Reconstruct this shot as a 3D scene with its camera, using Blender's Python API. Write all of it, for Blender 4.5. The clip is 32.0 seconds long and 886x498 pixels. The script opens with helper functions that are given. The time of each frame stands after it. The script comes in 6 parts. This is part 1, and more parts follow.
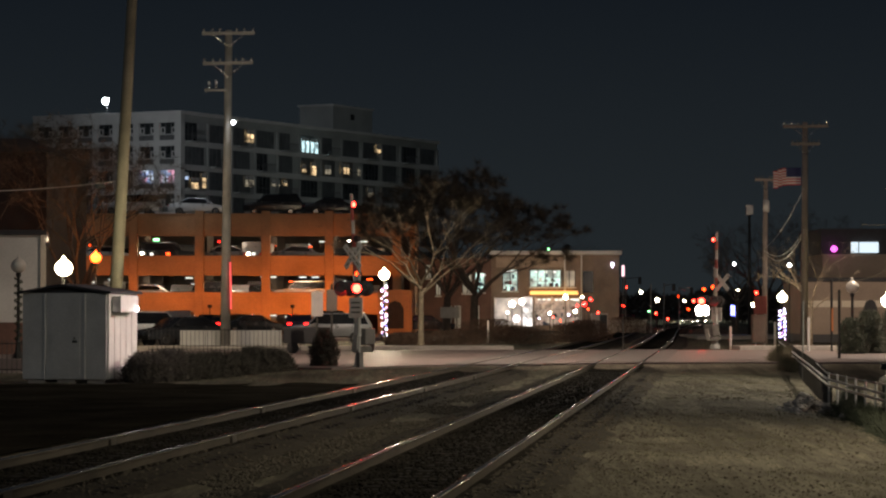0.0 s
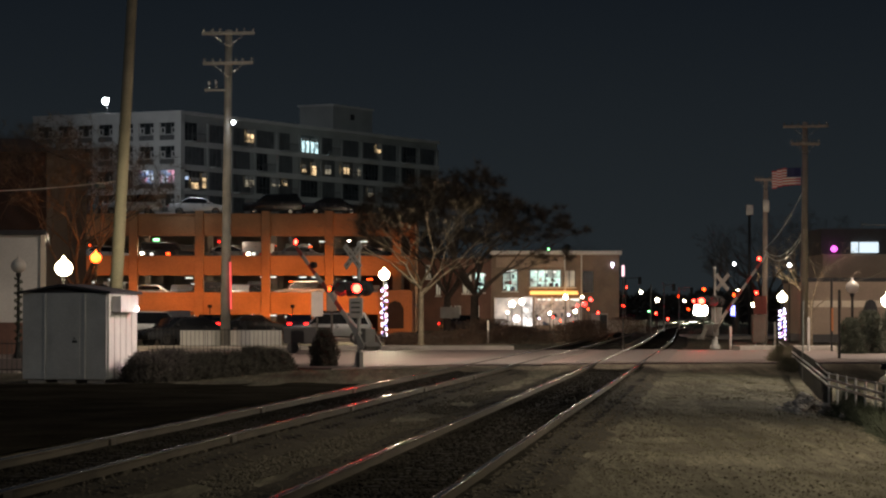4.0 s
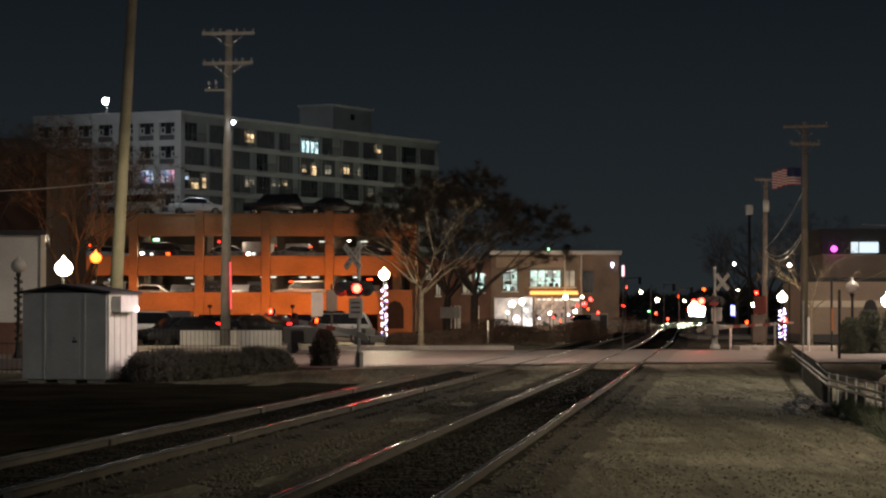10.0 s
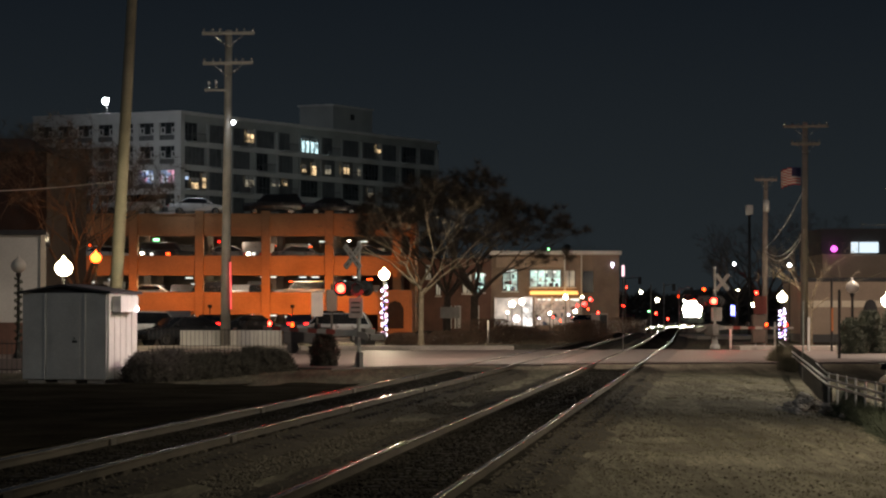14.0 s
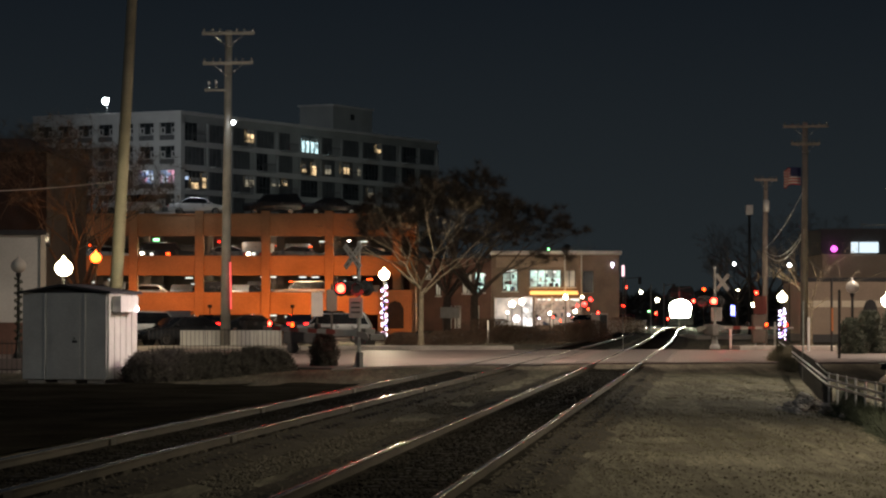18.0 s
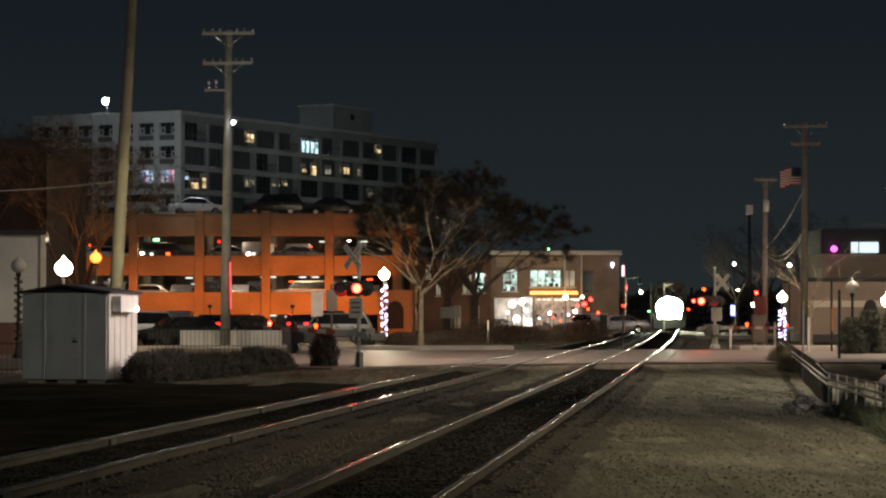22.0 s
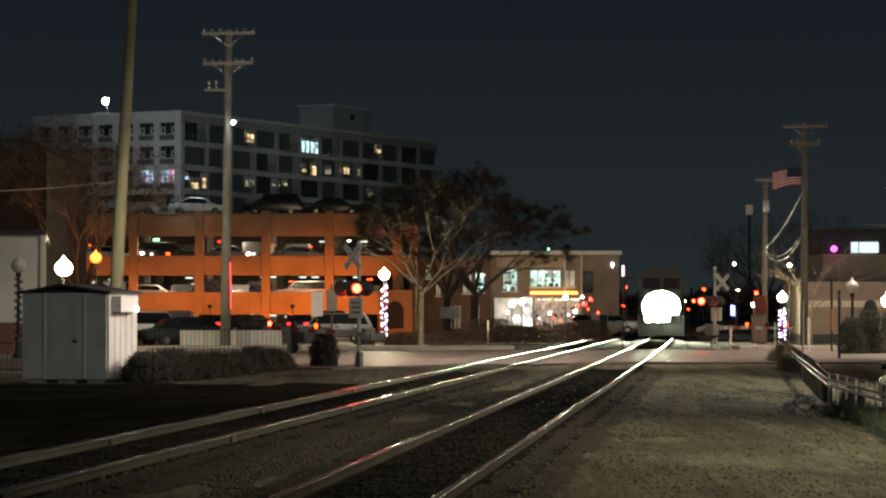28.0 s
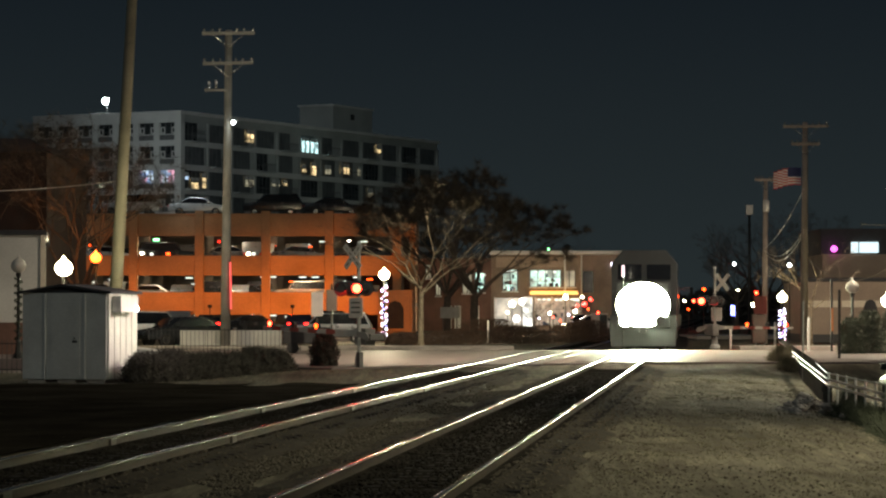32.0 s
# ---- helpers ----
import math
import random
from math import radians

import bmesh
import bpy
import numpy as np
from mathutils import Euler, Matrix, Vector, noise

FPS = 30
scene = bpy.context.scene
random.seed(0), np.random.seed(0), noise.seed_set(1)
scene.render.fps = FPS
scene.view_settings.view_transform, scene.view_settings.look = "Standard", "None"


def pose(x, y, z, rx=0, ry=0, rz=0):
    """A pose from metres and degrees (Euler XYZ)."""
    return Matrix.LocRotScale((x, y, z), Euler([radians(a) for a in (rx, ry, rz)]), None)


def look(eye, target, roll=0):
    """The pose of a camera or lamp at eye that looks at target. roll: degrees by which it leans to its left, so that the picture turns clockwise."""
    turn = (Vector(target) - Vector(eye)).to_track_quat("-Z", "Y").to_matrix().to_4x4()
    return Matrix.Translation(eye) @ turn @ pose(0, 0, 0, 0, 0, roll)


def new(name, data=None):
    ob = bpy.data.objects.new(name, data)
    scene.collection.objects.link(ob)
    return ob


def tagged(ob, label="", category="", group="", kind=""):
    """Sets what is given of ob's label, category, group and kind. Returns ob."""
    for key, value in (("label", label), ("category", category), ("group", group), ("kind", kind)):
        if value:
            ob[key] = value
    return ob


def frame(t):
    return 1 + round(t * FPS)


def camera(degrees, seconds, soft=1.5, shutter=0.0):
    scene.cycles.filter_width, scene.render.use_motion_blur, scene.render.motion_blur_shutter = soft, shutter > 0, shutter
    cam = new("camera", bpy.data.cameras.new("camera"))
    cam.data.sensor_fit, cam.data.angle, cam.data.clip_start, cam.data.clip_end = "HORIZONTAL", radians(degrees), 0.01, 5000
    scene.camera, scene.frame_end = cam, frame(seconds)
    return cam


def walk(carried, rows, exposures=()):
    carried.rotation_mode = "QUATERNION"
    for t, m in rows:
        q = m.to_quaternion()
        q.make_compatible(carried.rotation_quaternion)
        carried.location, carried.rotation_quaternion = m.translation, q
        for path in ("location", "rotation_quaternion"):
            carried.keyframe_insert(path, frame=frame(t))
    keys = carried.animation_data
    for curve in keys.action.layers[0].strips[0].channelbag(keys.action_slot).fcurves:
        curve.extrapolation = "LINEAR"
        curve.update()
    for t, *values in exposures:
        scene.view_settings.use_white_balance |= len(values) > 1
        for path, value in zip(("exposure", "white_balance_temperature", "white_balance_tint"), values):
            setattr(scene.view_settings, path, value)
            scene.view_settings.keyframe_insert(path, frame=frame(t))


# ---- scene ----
cam = camera(18.55, 32.0, soft=2.2)
walk(cam, [(0.0, pose(0, 0, 1.71, 91.313)), (32.0, pose(0, 0, 1.71, 91.313))], [(0.0, 0.24, 6500, 10), (16.0, 0.26, 6500, 9), (22.0, 0.33, 6500, 6), (26.0, 0.40, 6500, 3), (32.0, 0.50, 6500, -1)])

# ---- light: a clear night over a town ----
world = bpy.data.worlds.new("night_sky")
scene.world = world
world.use_nodes = True
wn, wl = world.node_tree.nodes, world.node_tree.links
wbg = wn["Background"]
wco, wsep, wramp = wn.new("ShaderNodeTexCoord"), wn.new("ShaderNodeSeparateXYZ"), wn.new("ShaderNodeValToRGB")
wl.new(wco.outputs["Generated"], wsep.inputs[0])
wl.new(wsep.outputs["Z"], wramp.inputs[0])
wl.new(wramp.outputs[0], wbg.inputs["Color"])
wramp.color_ramp.elements[0].color = (0.0145, 0.0182, 0.0203, 1)
wramp.color_ramp.elements[1].position = 0.16
wramp.color_ramp.elements[1].color = (0.0029, 0.0048, 0.0082, 1)
wbg.inputs["Strength"].default_value = 1.0


def lamp(name, kind, xyz, energy, color, size=0.2, aim=None, cone=90):
    data = bpy.data.lights.new(name, kind)
    data.energy, data.color = energy, color
    if kind == "SUN":
        data.angle = size
    elif kind == "AREA":
        data.size = size
    else:
        data.shadow_soft_size = size
    if kind == "SPOT":
        data.spot_size, data.spot_blend = radians(cone), 0.9
    ob = new(name, data)
    ob.matrix_world = look(xyz, aim) if aim else Matrix.Translation(xyz)
    return ob


WARM, SODIUM = (1.0, 0.80, 0.55), (1.0, 0.275, 0.042)
lamp("moonlight", "SUN", (0, 0, 50), 0.10, (0.86, 0.92, 1.0), radians(0.6), (38, 90, 0))
# unseen fill spots added above and outside the view; no fixtures stand there
lamp("yard_fill", "SPOT", (13.5, 41, 9.5), 5200, (1.0, 0.85, 0.62), 0.4, (7.4, 41, 0), 92)
lamp("yard_fill", "SPOT", (19.5, 73, 12.0), 16000, (1.0, 0.88, 0.70), 0.4, (9.4, 71, 0), 112)
lamp("yard_fill", "SPOT", (12.0, 25, 9.0), 4300, (1.0, 0.87, 0.64), 0.4, (6.0, 30, 0), 88)
# added boost of the shed's side lamp, aimed at the leaning pole
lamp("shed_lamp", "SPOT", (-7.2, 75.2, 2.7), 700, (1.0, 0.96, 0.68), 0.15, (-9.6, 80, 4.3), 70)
lamp("track_fill", "SPOT", (46, 30, 10.0), 14000, (1.0, 0.86, 0.68), 0.3, (-6, 72, 2), 50)
lamp("pole_fill", "SPOT", (10, 88, 12.6), 11000, (1.0, 0.92, 0.78), 0.3, (-10, 127, 11.5), 34)
lamp("crossing_fill", "SPOT", (1.5, 95, 14.0), 14500, (1.0, 0.78, 0.62), 0.3, (1.5, 101, 0), 132)
lamp("crossing_fill", "SPOT", (21.5, 117, 15.6), 16000, (1.0, 0.80, 0.63), 0.3, (18, 116, 0), 108)
lamp("tree_fill", "SPOT", (1.5, 127, 17.0), 13000, (1.0, 0.86, 0.64), 0.3, (-1.2, 144, 2.6), 26)
lamp("gate_fill", "SPOT", (-8, 60, 9.5), 3800, (1.0, 0.88, 0.70), 0.3, (-2.6, 84.6, 3.3), 15)
lamp("shed_side_fill", "SPOT", (10, 78, 12.0), 9500, (1.0, 0.70, 0.74), 0.3, (-8.7, 74, 1.3), 12)
lamp("store_fill", "SPOT", (27, 146, 6.5), 4300, (1.0, 0.76, 0.60), 0.3, (27, 165, 1.5), 95)
# unseen fill spots added to brighten the apartment block, poles and deck roof
lamp("facade_fill", "SPOT", (-31, 300, 15), 7000, (0.90, 0.95, 1.0), 0.5, (-34, 340, 24), 40)
lamp("facade_fill", "SPOT", (20, 330, 20), 3900, (0.90, 0.98, 0.92), 0.5, (-8, 386, 24), 100)
lamp("pole_fill", "SPOT", (15, 104, 11.0), 3200, (1.0, 0.88, 0.78), 0.3, (19.2, 148, 7.5), 26)
lamp("deck_top_fill", "SPOT", (-20, 205, 26), 5600, (0.92, 0.96, 1.0), 0.3, (-20, 215, 10), 26)
# orange fill spots added low before the parking deck to light its front
for sx, sy, e in ((-30, 204, 800), (-24, 204, 820), (-17.5, 204, 980), (-11.3, 204, 1450), (-6.2, 203, 1600)):
    lamp("deck_front_fill", "SPOT", (sx, sy, 2.1), e, SODIUM, 0.3, (sx, 212, 0.9), 105)


# ---- materials ----
def mat(name, color, rough=0.7, metal=0.0, scale=6.0, vary=0.25, bump=0.2, fine=60.0, spec=0.5, second=None, rand=0.0):
    m = bpy.data.materials.new(name)
    m.use_nodes = True
    n, l = m.node_tree.nodes, m.node_tree.links
    b = n["Principled BSDF"]
    b.inputs["Roughness"].default_value, b.inputs["Metallic"].default_value = rough, metal
    b.inputs["Specular IOR Level"].default_value = spec
    co = n.new("ShaderNodeTexCoord")
    big, small = n.new("ShaderNodeTexNoise"), n.new("ShaderNodeTexNoise")
    big.inputs["Scale"].default_value, big.inputs["Detail"].default_value = scale, 6
    small.inputs["Scale"].default_value, small.inputs["Detail"].default_value = fine, 4
    l.new(co.outputs["Object"], big.inputs["Vector"])
    l.new(co.outputs["Object"], small.inputs["Vector"])
    ramp = n.new("ShaderNodeValToRGB")
    lo, hi = ramp.color_ramp.elements
    lo.position, hi.position = 0.3, 0.7
    other = second or tuple(c * (1 - vary) for c in color)
    lo.color, hi.color = (*other, 1), (*[min(1, c * (1 + vary * 0.6)) for c in color], 1)
    l.new(big.outputs["Fac"], ramp.inputs["Fac"])
    mix = n.new("ShaderNodeMix")
    mix.data_type, mix.blend_type = "RGBA", "MULTIPLY"
    mix.inputs["Factor"].default_value = 0.5
    l.new(ramp.outputs[0], mix.inputs["A"])
    grey = n.new("ShaderNodeMapRange")
    grey.inputs["From Min"].default_value, grey.inputs["From Max"].default_value = 0.25, 0.75
    grey.inputs["To Min"].default_value, grey.inputs["To Max"].default_value = 1 - vary, 1 + vary
    l.new(small.outputs["Fac"], grey.inputs["Value"])
    last = grey.outputs[0]
    if rand:
        info, rr, mul = n.new("ShaderNodeObjectInfo"), n.new("ShaderNodeMapRange"), n.new("ShaderNodeMath")
        rr.inputs["To Min"].default_value, rr.inputs["To Max"].default_value = 1 - rand, 1 + rand
        mul.operation = "MULTIPLY"
        l.new(info.outputs["Random"], rr.inputs["Value"])
        l.new(rr.outputs[0], mul.inputs[0])
        l.new(last, mul.inputs[1])
        last = mul.outputs[0]
    l.new(last, mix.inputs["B"])
    l.new(mix.outputs["Result"], b.inputs["Base Color"])
    if bump:
        bp = n.new("ShaderNodeBump")
        bp.inputs["Strength"].default_value, bp.inputs["Distance"].default_value = bump, 0.02
        l.new(small.outputs["Fac"], bp.inputs["Height"])
        l.new(bp.outputs[0], b.inputs["Normal"])
    rg = n.new("ShaderNodeMapRange")
    rg.inputs["To Min"].default_value, rg.inputs["To Max"].default_value = max(0.02, rough - 0.12), min(1, rough + 0.12)
    l.new(big.outputs["Fac"], rg.inputs["Value"])
    l.new(rg.outputs[0], b.inputs["Roughness"])
    return m


def glow(name, color, strength, body=(0.3, 0.3, 0.3)):
    m = bpy.data.materials.new(name)
    m.use_nodes = True
    b = m.node_tree.nodes["Principled BSDF"]
    b.inputs["Base Color"].default_value = (*body, 1)
    b.inputs["Emission Color"].default_value = (*color, 1)
    b.inputs["Emission Strength"].default_value = strength
    return m


def lit_room(name, color, strength, scale=1.2):
    """A lit interior behind a pane: uneven light."""
    m = glow(name, color, strength)
    n, l = m.node_tree.nodes, m.node_tree.links
    co, tex, rng = n.new("ShaderNodeTexCoord"), n.new("ShaderNodeTexNoise"), n.new("ShaderNodeMapRange")
    tex.inputs["Scale"].default_value, tex.inputs["Detail"].default_value = scale, 3
    rng.inputs["From Min"].default_value, rng.inputs["From Max"].default_value = 0.35, 0.65
    rng.inputs["To Min"].default_value, rng.inputs["To Max"].default_value = 0.15 * strength, 1.5 * strength
    l.new(co.outputs["Object"], tex.inputs["Vector"])
    l.new(tex.outputs["Fac"], rng.inputs["Value"])
    l.new(rng.outputs[0], n["Principled BSDF"].inputs["Emission Strength"])
    return m


def display(name, colors, strength, scale):
    """A lit shop interior crowded with goods: small patches of different colour and brightness."""
    m = glow(name, colors[0], strength)
    n, l = m.node_tree.nodes, m.node_tree.links
    co, cell, ramp, rng = n.new("ShaderNodeTexCoord"), n.new("ShaderNodeTexVoronoi"), n.new("ShaderNodeValToRGB"), n.new("ShaderNodeMapRange")
    sep = n.new("ShaderNodeSeparateColor")
    cell.inputs["Scale"].default_value = scale
    ramp.color_ramp.interpolation = "CONSTANT"
    els = ramp.color_ramp.elements
    while len(els) < len(colors):
        els.new(0.5)
    for i, c in enumerate(colors):
        els[i].position, els[i].color = i / len(colors), (*c, 1)
    rng.inputs["To Min"].default_value, rng.inputs["To Max"].default_value = 0.08 * strength, 1.5 * strength
    l.new(co.outputs["Object"], cell.inputs["Vector"])
    l.new(cell.outputs["Color"], sep.inputs[0])
    l.new(sep.outputs[0], ramp.inputs["Fac"])
    l.new(sep.outputs[1], rng.inputs["Value"])
    b = n["Principled BSDF"]
    l.new(ramp.outputs[0], b.inputs["Emission Color"])
    l.new(rng.outputs[0], b.inputs["Emission Strength"])
    return m


def dirt():
    """Trodden dirt: broad patches, gritty mottling and fine grain, stretched along y to suit the camera's view."""
    m = mat("dirt_and_gravel", (0.118, 0.106, 0.078), 0.95, 0, 0.32, 0.5, 1.0, 26, 0.15, (0.068, 0.062, 0.047))
    n, l = m.node_tree.nodes, m.node_tree.links
    b = n["Principled BSDF"]
    was = b.inputs["Base Color"].links[0].from_socket
    co = n.new("ShaderNodeTexCoord")
    last = was
    for scale, lo, hi, seed in ((0.9, 0.5, 1.4, 0.0), (3.6, 0.65, 1.35, 8.0), (14.0, 0.6, 1.45, 4.0)):
        tex, rng, mix, off = n.new("ShaderNodeTexNoise"), n.new("ShaderNodeMapRange"), n.new("ShaderNodeMix"), n.new("ShaderNodeMapping")
        off.inputs["Location"].default_value, off.inputs["Scale"].default_value = (seed, seed, 0), (1.0, 0.06, 1.0)
        tex.inputs["Scale"].default_value, tex.inputs["Detail"].default_value, tex.inputs["Roughness"].default_value = scale, 8, 0.7
        rng.inputs["From Min"].default_value, rng.inputs["From Max"].default_value = 0.32, 0.68
        rng.inputs["To Min"].default_value, rng.inputs["To Max"].default_value = lo, hi
        mix.data_type, mix.blend_type = "RGBA", "MULTIPLY"
        mix.inputs["Factor"].default_value = 1.0
        l.new(co.outputs["Object"], off.inputs["Vector"])
        l.new(off.outputs[0], tex.inputs["Vector"])
        l.new(tex.outputs["Fac"], rng.inputs["Value"])
        l.new(last, mix.inputs["A"])
        l.new(rng.outputs[0], mix.inputs["B"])
        last = mix.outputs["Result"]
    l.new(last, b.inputs["Base Color"])
    return m


M = {
    "gravel": dirt(),
    # oil-stained gauge ballast, darkened further for the shade between the rails
    "oily_shaded": mat("oily_shaded_ballast", (0.031, 0.028, 0.024), 1.0, 0, 1.4, 0.5, 0.8, 14, 0.0),
    "ballast": mat("ballast", (0.040, 0.034, 0.026), 0.95, 0, 3.0, 0.4, 0.8, 14, 0.2),
    "stone": mat("stone", (0.080, 0.070, 0.053), 0.9, 0, 8, 0.35, 0.5, 40, 0.3, None, 0.4),
    "unlit_cinder": mat("unlit_cinder", (0.023, 0.020, 0.016), 1.0, 0, 0.6, 0.5, 0.9, 12, 0.0),
    "grit": mat("grit", (0.12, 0.106, 0.076), 0.9, 0, 8, 0.35, 0.5, 40, 0.3, None, 0.4),
    "dry_grass": mat("dry_grass", (0.15, 0.135, 0.085), 0.9, 0, 2, 0.4, 0.1, 20),
    "asphalt": mat("asphalt", (0.165, 0.128, 0.116), 0.5, 0, 0.35, 0.4, 0.15, 30, 0.5),
    "panel": mat("crossing_panel", (0.12, 0.105, 0.096), 0.5, 0, 1.2, 0.25, 0.15, 25),
    "concrete": mat("concrete", (0.36, 0.33, 0.29), 0.85, 0, 1.2, 0.25, 0.3, 25),
    "rail": mat("rail_steel", (0.055, 0.046, 0.035), 0.7, 0.1, 1.3, 0.5, 0.15, 40),
    "rail_top": mat("rail_top", (0.62, 0.59, 0.54), 0.17, 0.95, 2, 0.2, 0.02, 30),
    "tie": mat("tie", (0.012, 0.010, 0.009), 1.0, 0, 4, 0.4, 0.5, 30, 0.3, None, 0.3),
    "steel": mat("galvanised_steel", (0.62, 0.62, 0.60), 0.26, 0.85, 5, 0.2, 0.1, 40),
    "shed_front": mat("shed_panel", (0.50, 0.50, 0.47), 0.5, 0.1, 1.3, 0.16, 0.05, 20),
    "shed_trim": mat("shed_trim", (0.72, 0.71, 0.66), 0.5, 0.1, 2, 0.12, 0.05, 20),
    "roof_dark": mat("dark_roof", (0.035, 0.035, 0.038), 0.8, 0, 3, 0.3, 0.2, 30),
    "pole_wood": mat("pole_wood", (0.26, 0.21, 0.14), 0.9, 0, 1.0, 0.35, 0.5, 30),
    "pole_grey": mat("grey_pole_wood", (0.25, 0.235, 0.205), 0.9, 0, 1.0, 0.35, 0.5, 30),
    "pole_brown": mat("brown_pole_wood", (0.24, 0.20, 0.17), 0.9, 0, 1.0, 0.35, 0.5, 30),
    "mast_grey": mat("grey_mast", (0.26, 0.25, 0.23), 0.5, 0.2, 3, 0.2, 0.05, 30),
    "gate_grey": mat("dull_gate_housing", (0.15, 0.14, 0.13), 0.5, 0.3, 3, 0.25, 0.05, 30),
    "pole_dark": mat("dark_pole_wood", (0.13, 0.105, 0.085), 0.9, 0, 1.0, 0.35, 0.5, 30),
    "white": mat("white_paint", (0.74, 0.72, 0.68), 0.5, 0, 3, 0.12, 0.05, 30),
    "white_metal": mat("aluminium_paint", (0.42, 0.42, 0.40), 0.45, 0.4, 3, 0.15, 0.05, 30),
    # white lowered in the colour, since little light reaches the signs
    "dull_white": mat("dull_white_sheet", (0.44, 0.41, 0.37), 0.5, 0, 3, 0.15, 0.05, 30),
    "dull_red": mat("dull_red_board", (0.30, 0.07, 0.055), 0.7, 0, 3, 0.2, 0.05, 30),
    "post_steel": mat("dark_galvanised_post", (0.075, 0.07, 0.063), 0.45, 0.5, 5, 0.25, 0.1, 40),
    "reflector": mat("faded_orange_strip", (0.55, 0.20, 0.07), 0.4, 0, 3, 0.15, 0.05, 30),
    "red": mat("red_paint", (0.55, 0.03, 0.025), 0.5, 0, 3, 0.15, 0.05, 30),
    "black": mat("black_paint", (0.018, 0.018, 0.018), 0.55, 0, 3, 0.2, 0.05, 30),
    "lamp_black": mat("cast_iron", (0.02, 0.021, 0.02), 0.5, 0.3, 4, 0.25, 0.1, 30),
    "wire": mat("wire", (0.03, 0.03, 0.03), 0.6, 0, 3, 0.1, 0.0, 30),
    "cable_dull": mat("dull_cable_sheath", (0.22, 0.20, 0.18), 0.6, 0.0, 3, 0.1, 0.0, 30),
    "house_dark": mat("dark_house_wall", (0.045, 0.033, 0.028), 0.9, 0, 0.4, 0.35, 0.2, 9),
    "cable_metal": mat("cable_sheath", (0.50, 0.50, 0.46), 0.6, 0.0, 3, 0.1, 0.0, 30),
    "deck": mat("parking_deck_stucco", (0.50, 0.285, 0.15), 0.9, 0, 0.30, 0.32, 0.15, 12),
    "deck_in": mat("parking_deck_concrete", (0.34, 0.29, 0.24), 0.9, 0, 0.4, 0.25, 0.15, 12),
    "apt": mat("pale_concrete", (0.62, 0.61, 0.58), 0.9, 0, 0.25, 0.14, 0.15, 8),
    "apt_side": mat("darker_grey_wall", (0.40, 0.41, 0.39), 0.9, 0, 0.25, 0.18, 0.15, 8),
    "frame_white": mat("window_frame", (0.66, 0.65, 0.62), 0.6, 0, 3, 0.1, 0.0, 30),
    "brick_tan": mat("tan_brick", (0.21, 0.155, 0.115), 0.9, 0, 0.6, 0.3, 0.3, 9),
    "rail_grey": mat("grey_balustrade", (0.16, 0.16, 0.16), 0.6, 0.2, 3, 0.2, 0.0, 20),
    "brick_dark": mat("dark_brick", (0.14, 0.075, 0.055), 0.9, 0, 0.6, 0.3, 0.3, 9),
    "beige": mat("beige_block", (0.30, 0.235, 0.18), 0.9, 0, 0.5, 0.2, 0.2, 10),
    "cream": mat("cream_band", (0.62, 0.55, 0.43), 0.85, 0, 0.8, 0.12, 0.1, 12),
    "stucco_white": mat("white_stucco", (0.55, 0.54, 0.50), 0.9, 0, 0.5, 0.15, 0.15, 12),
    # brighter and dimmed copies of one bark: the light is in the colour
    "bark": mat("bark", (0.25, 0.20, 0.14), 0.95, 0, 5, 0.35, 0.6, 30),
    "bark_dimmed": mat("dimmed_bark", (0.10, 0.08, 0.06), 0.95, 0, 5, 0.35, 0.5, 30),
    "leaf_dark": mat("evergreen_leaf", (0.045, 0.055, 0.03), 0.8, 0, 1.5, 0.5, 0.1, 20),
    "shrub": mat("dry_shrub", (0.115, 0.072, 0.050), 0.9, 0, 1.5, 0.5, 0.1, 20),
    "brush": mat("dry_brush", (0.065, 0.052, 0.034), 0.9, 0, 1.5, 0.5, 0.1, 20),
    "hedge": mat("hedge_leaf", (0.032, 0.027, 0.019), 0.9, 0, 1.5, 0.5, 0.1, 20),
    "mulch": mat("mulch", (0.10, 0.055, 0.035), 0.95, 0, 0.5, 0.4, 0.5, 8),
    "end_glass": mat("dim_window", (0.028, 0.034, 0.036), 0.3, 0, 0.9, 0.4, 0.0, 20, 0.4),
    "fence_steel": mat("bright_fence_steel", (0.46, 0.46, 0.45), 0.42, 0.6, 5, 0.2, 0.06, 40),
    "glass_dark": mat("dark_glass", (0.012, 0.014, 0.018), 0.08, 0, 0.8, 0.3, 0.0, 20, 0.6),
    # grey base stands in for the sky reflected in the glass
    "sky_grey_glass": mat("sky_grey_window", (0.13, 0.14, 0.14), 0.35, 0, 0.9, 0.4, 0.0, 20, 0.4),
    "tyre": mat("tyre", (0.02, 0.02, 0.02), 0.85, 0, 6, 0.2, 0.2, 40),
    "chrome": mat("chrome", (0.6, 0.6, 0.6), 0.2, 1.0, 4, 0.1, 0.0, 30),
    "flag_red": mat("flag_red", (0.45, 0.03, 0.04), 0.8, 0, 3, 0.12, 0.05, 60),
    "flag_white": mat("flag_white", (0.72, 0.68, 0.66), 0.8, 0, 3, 0.08, 0.05, 60),
    "flag_blue": mat("flag_blue", (0.025, 0.03, 0.10), 0.8, 0, 3, 0.12, 0.05, 60),
    "acorn_off": mat("frosted_globe", (0.55, 0.52, 0.47), 0.35, 0, 3, 0.1, 0.0, 30),
}
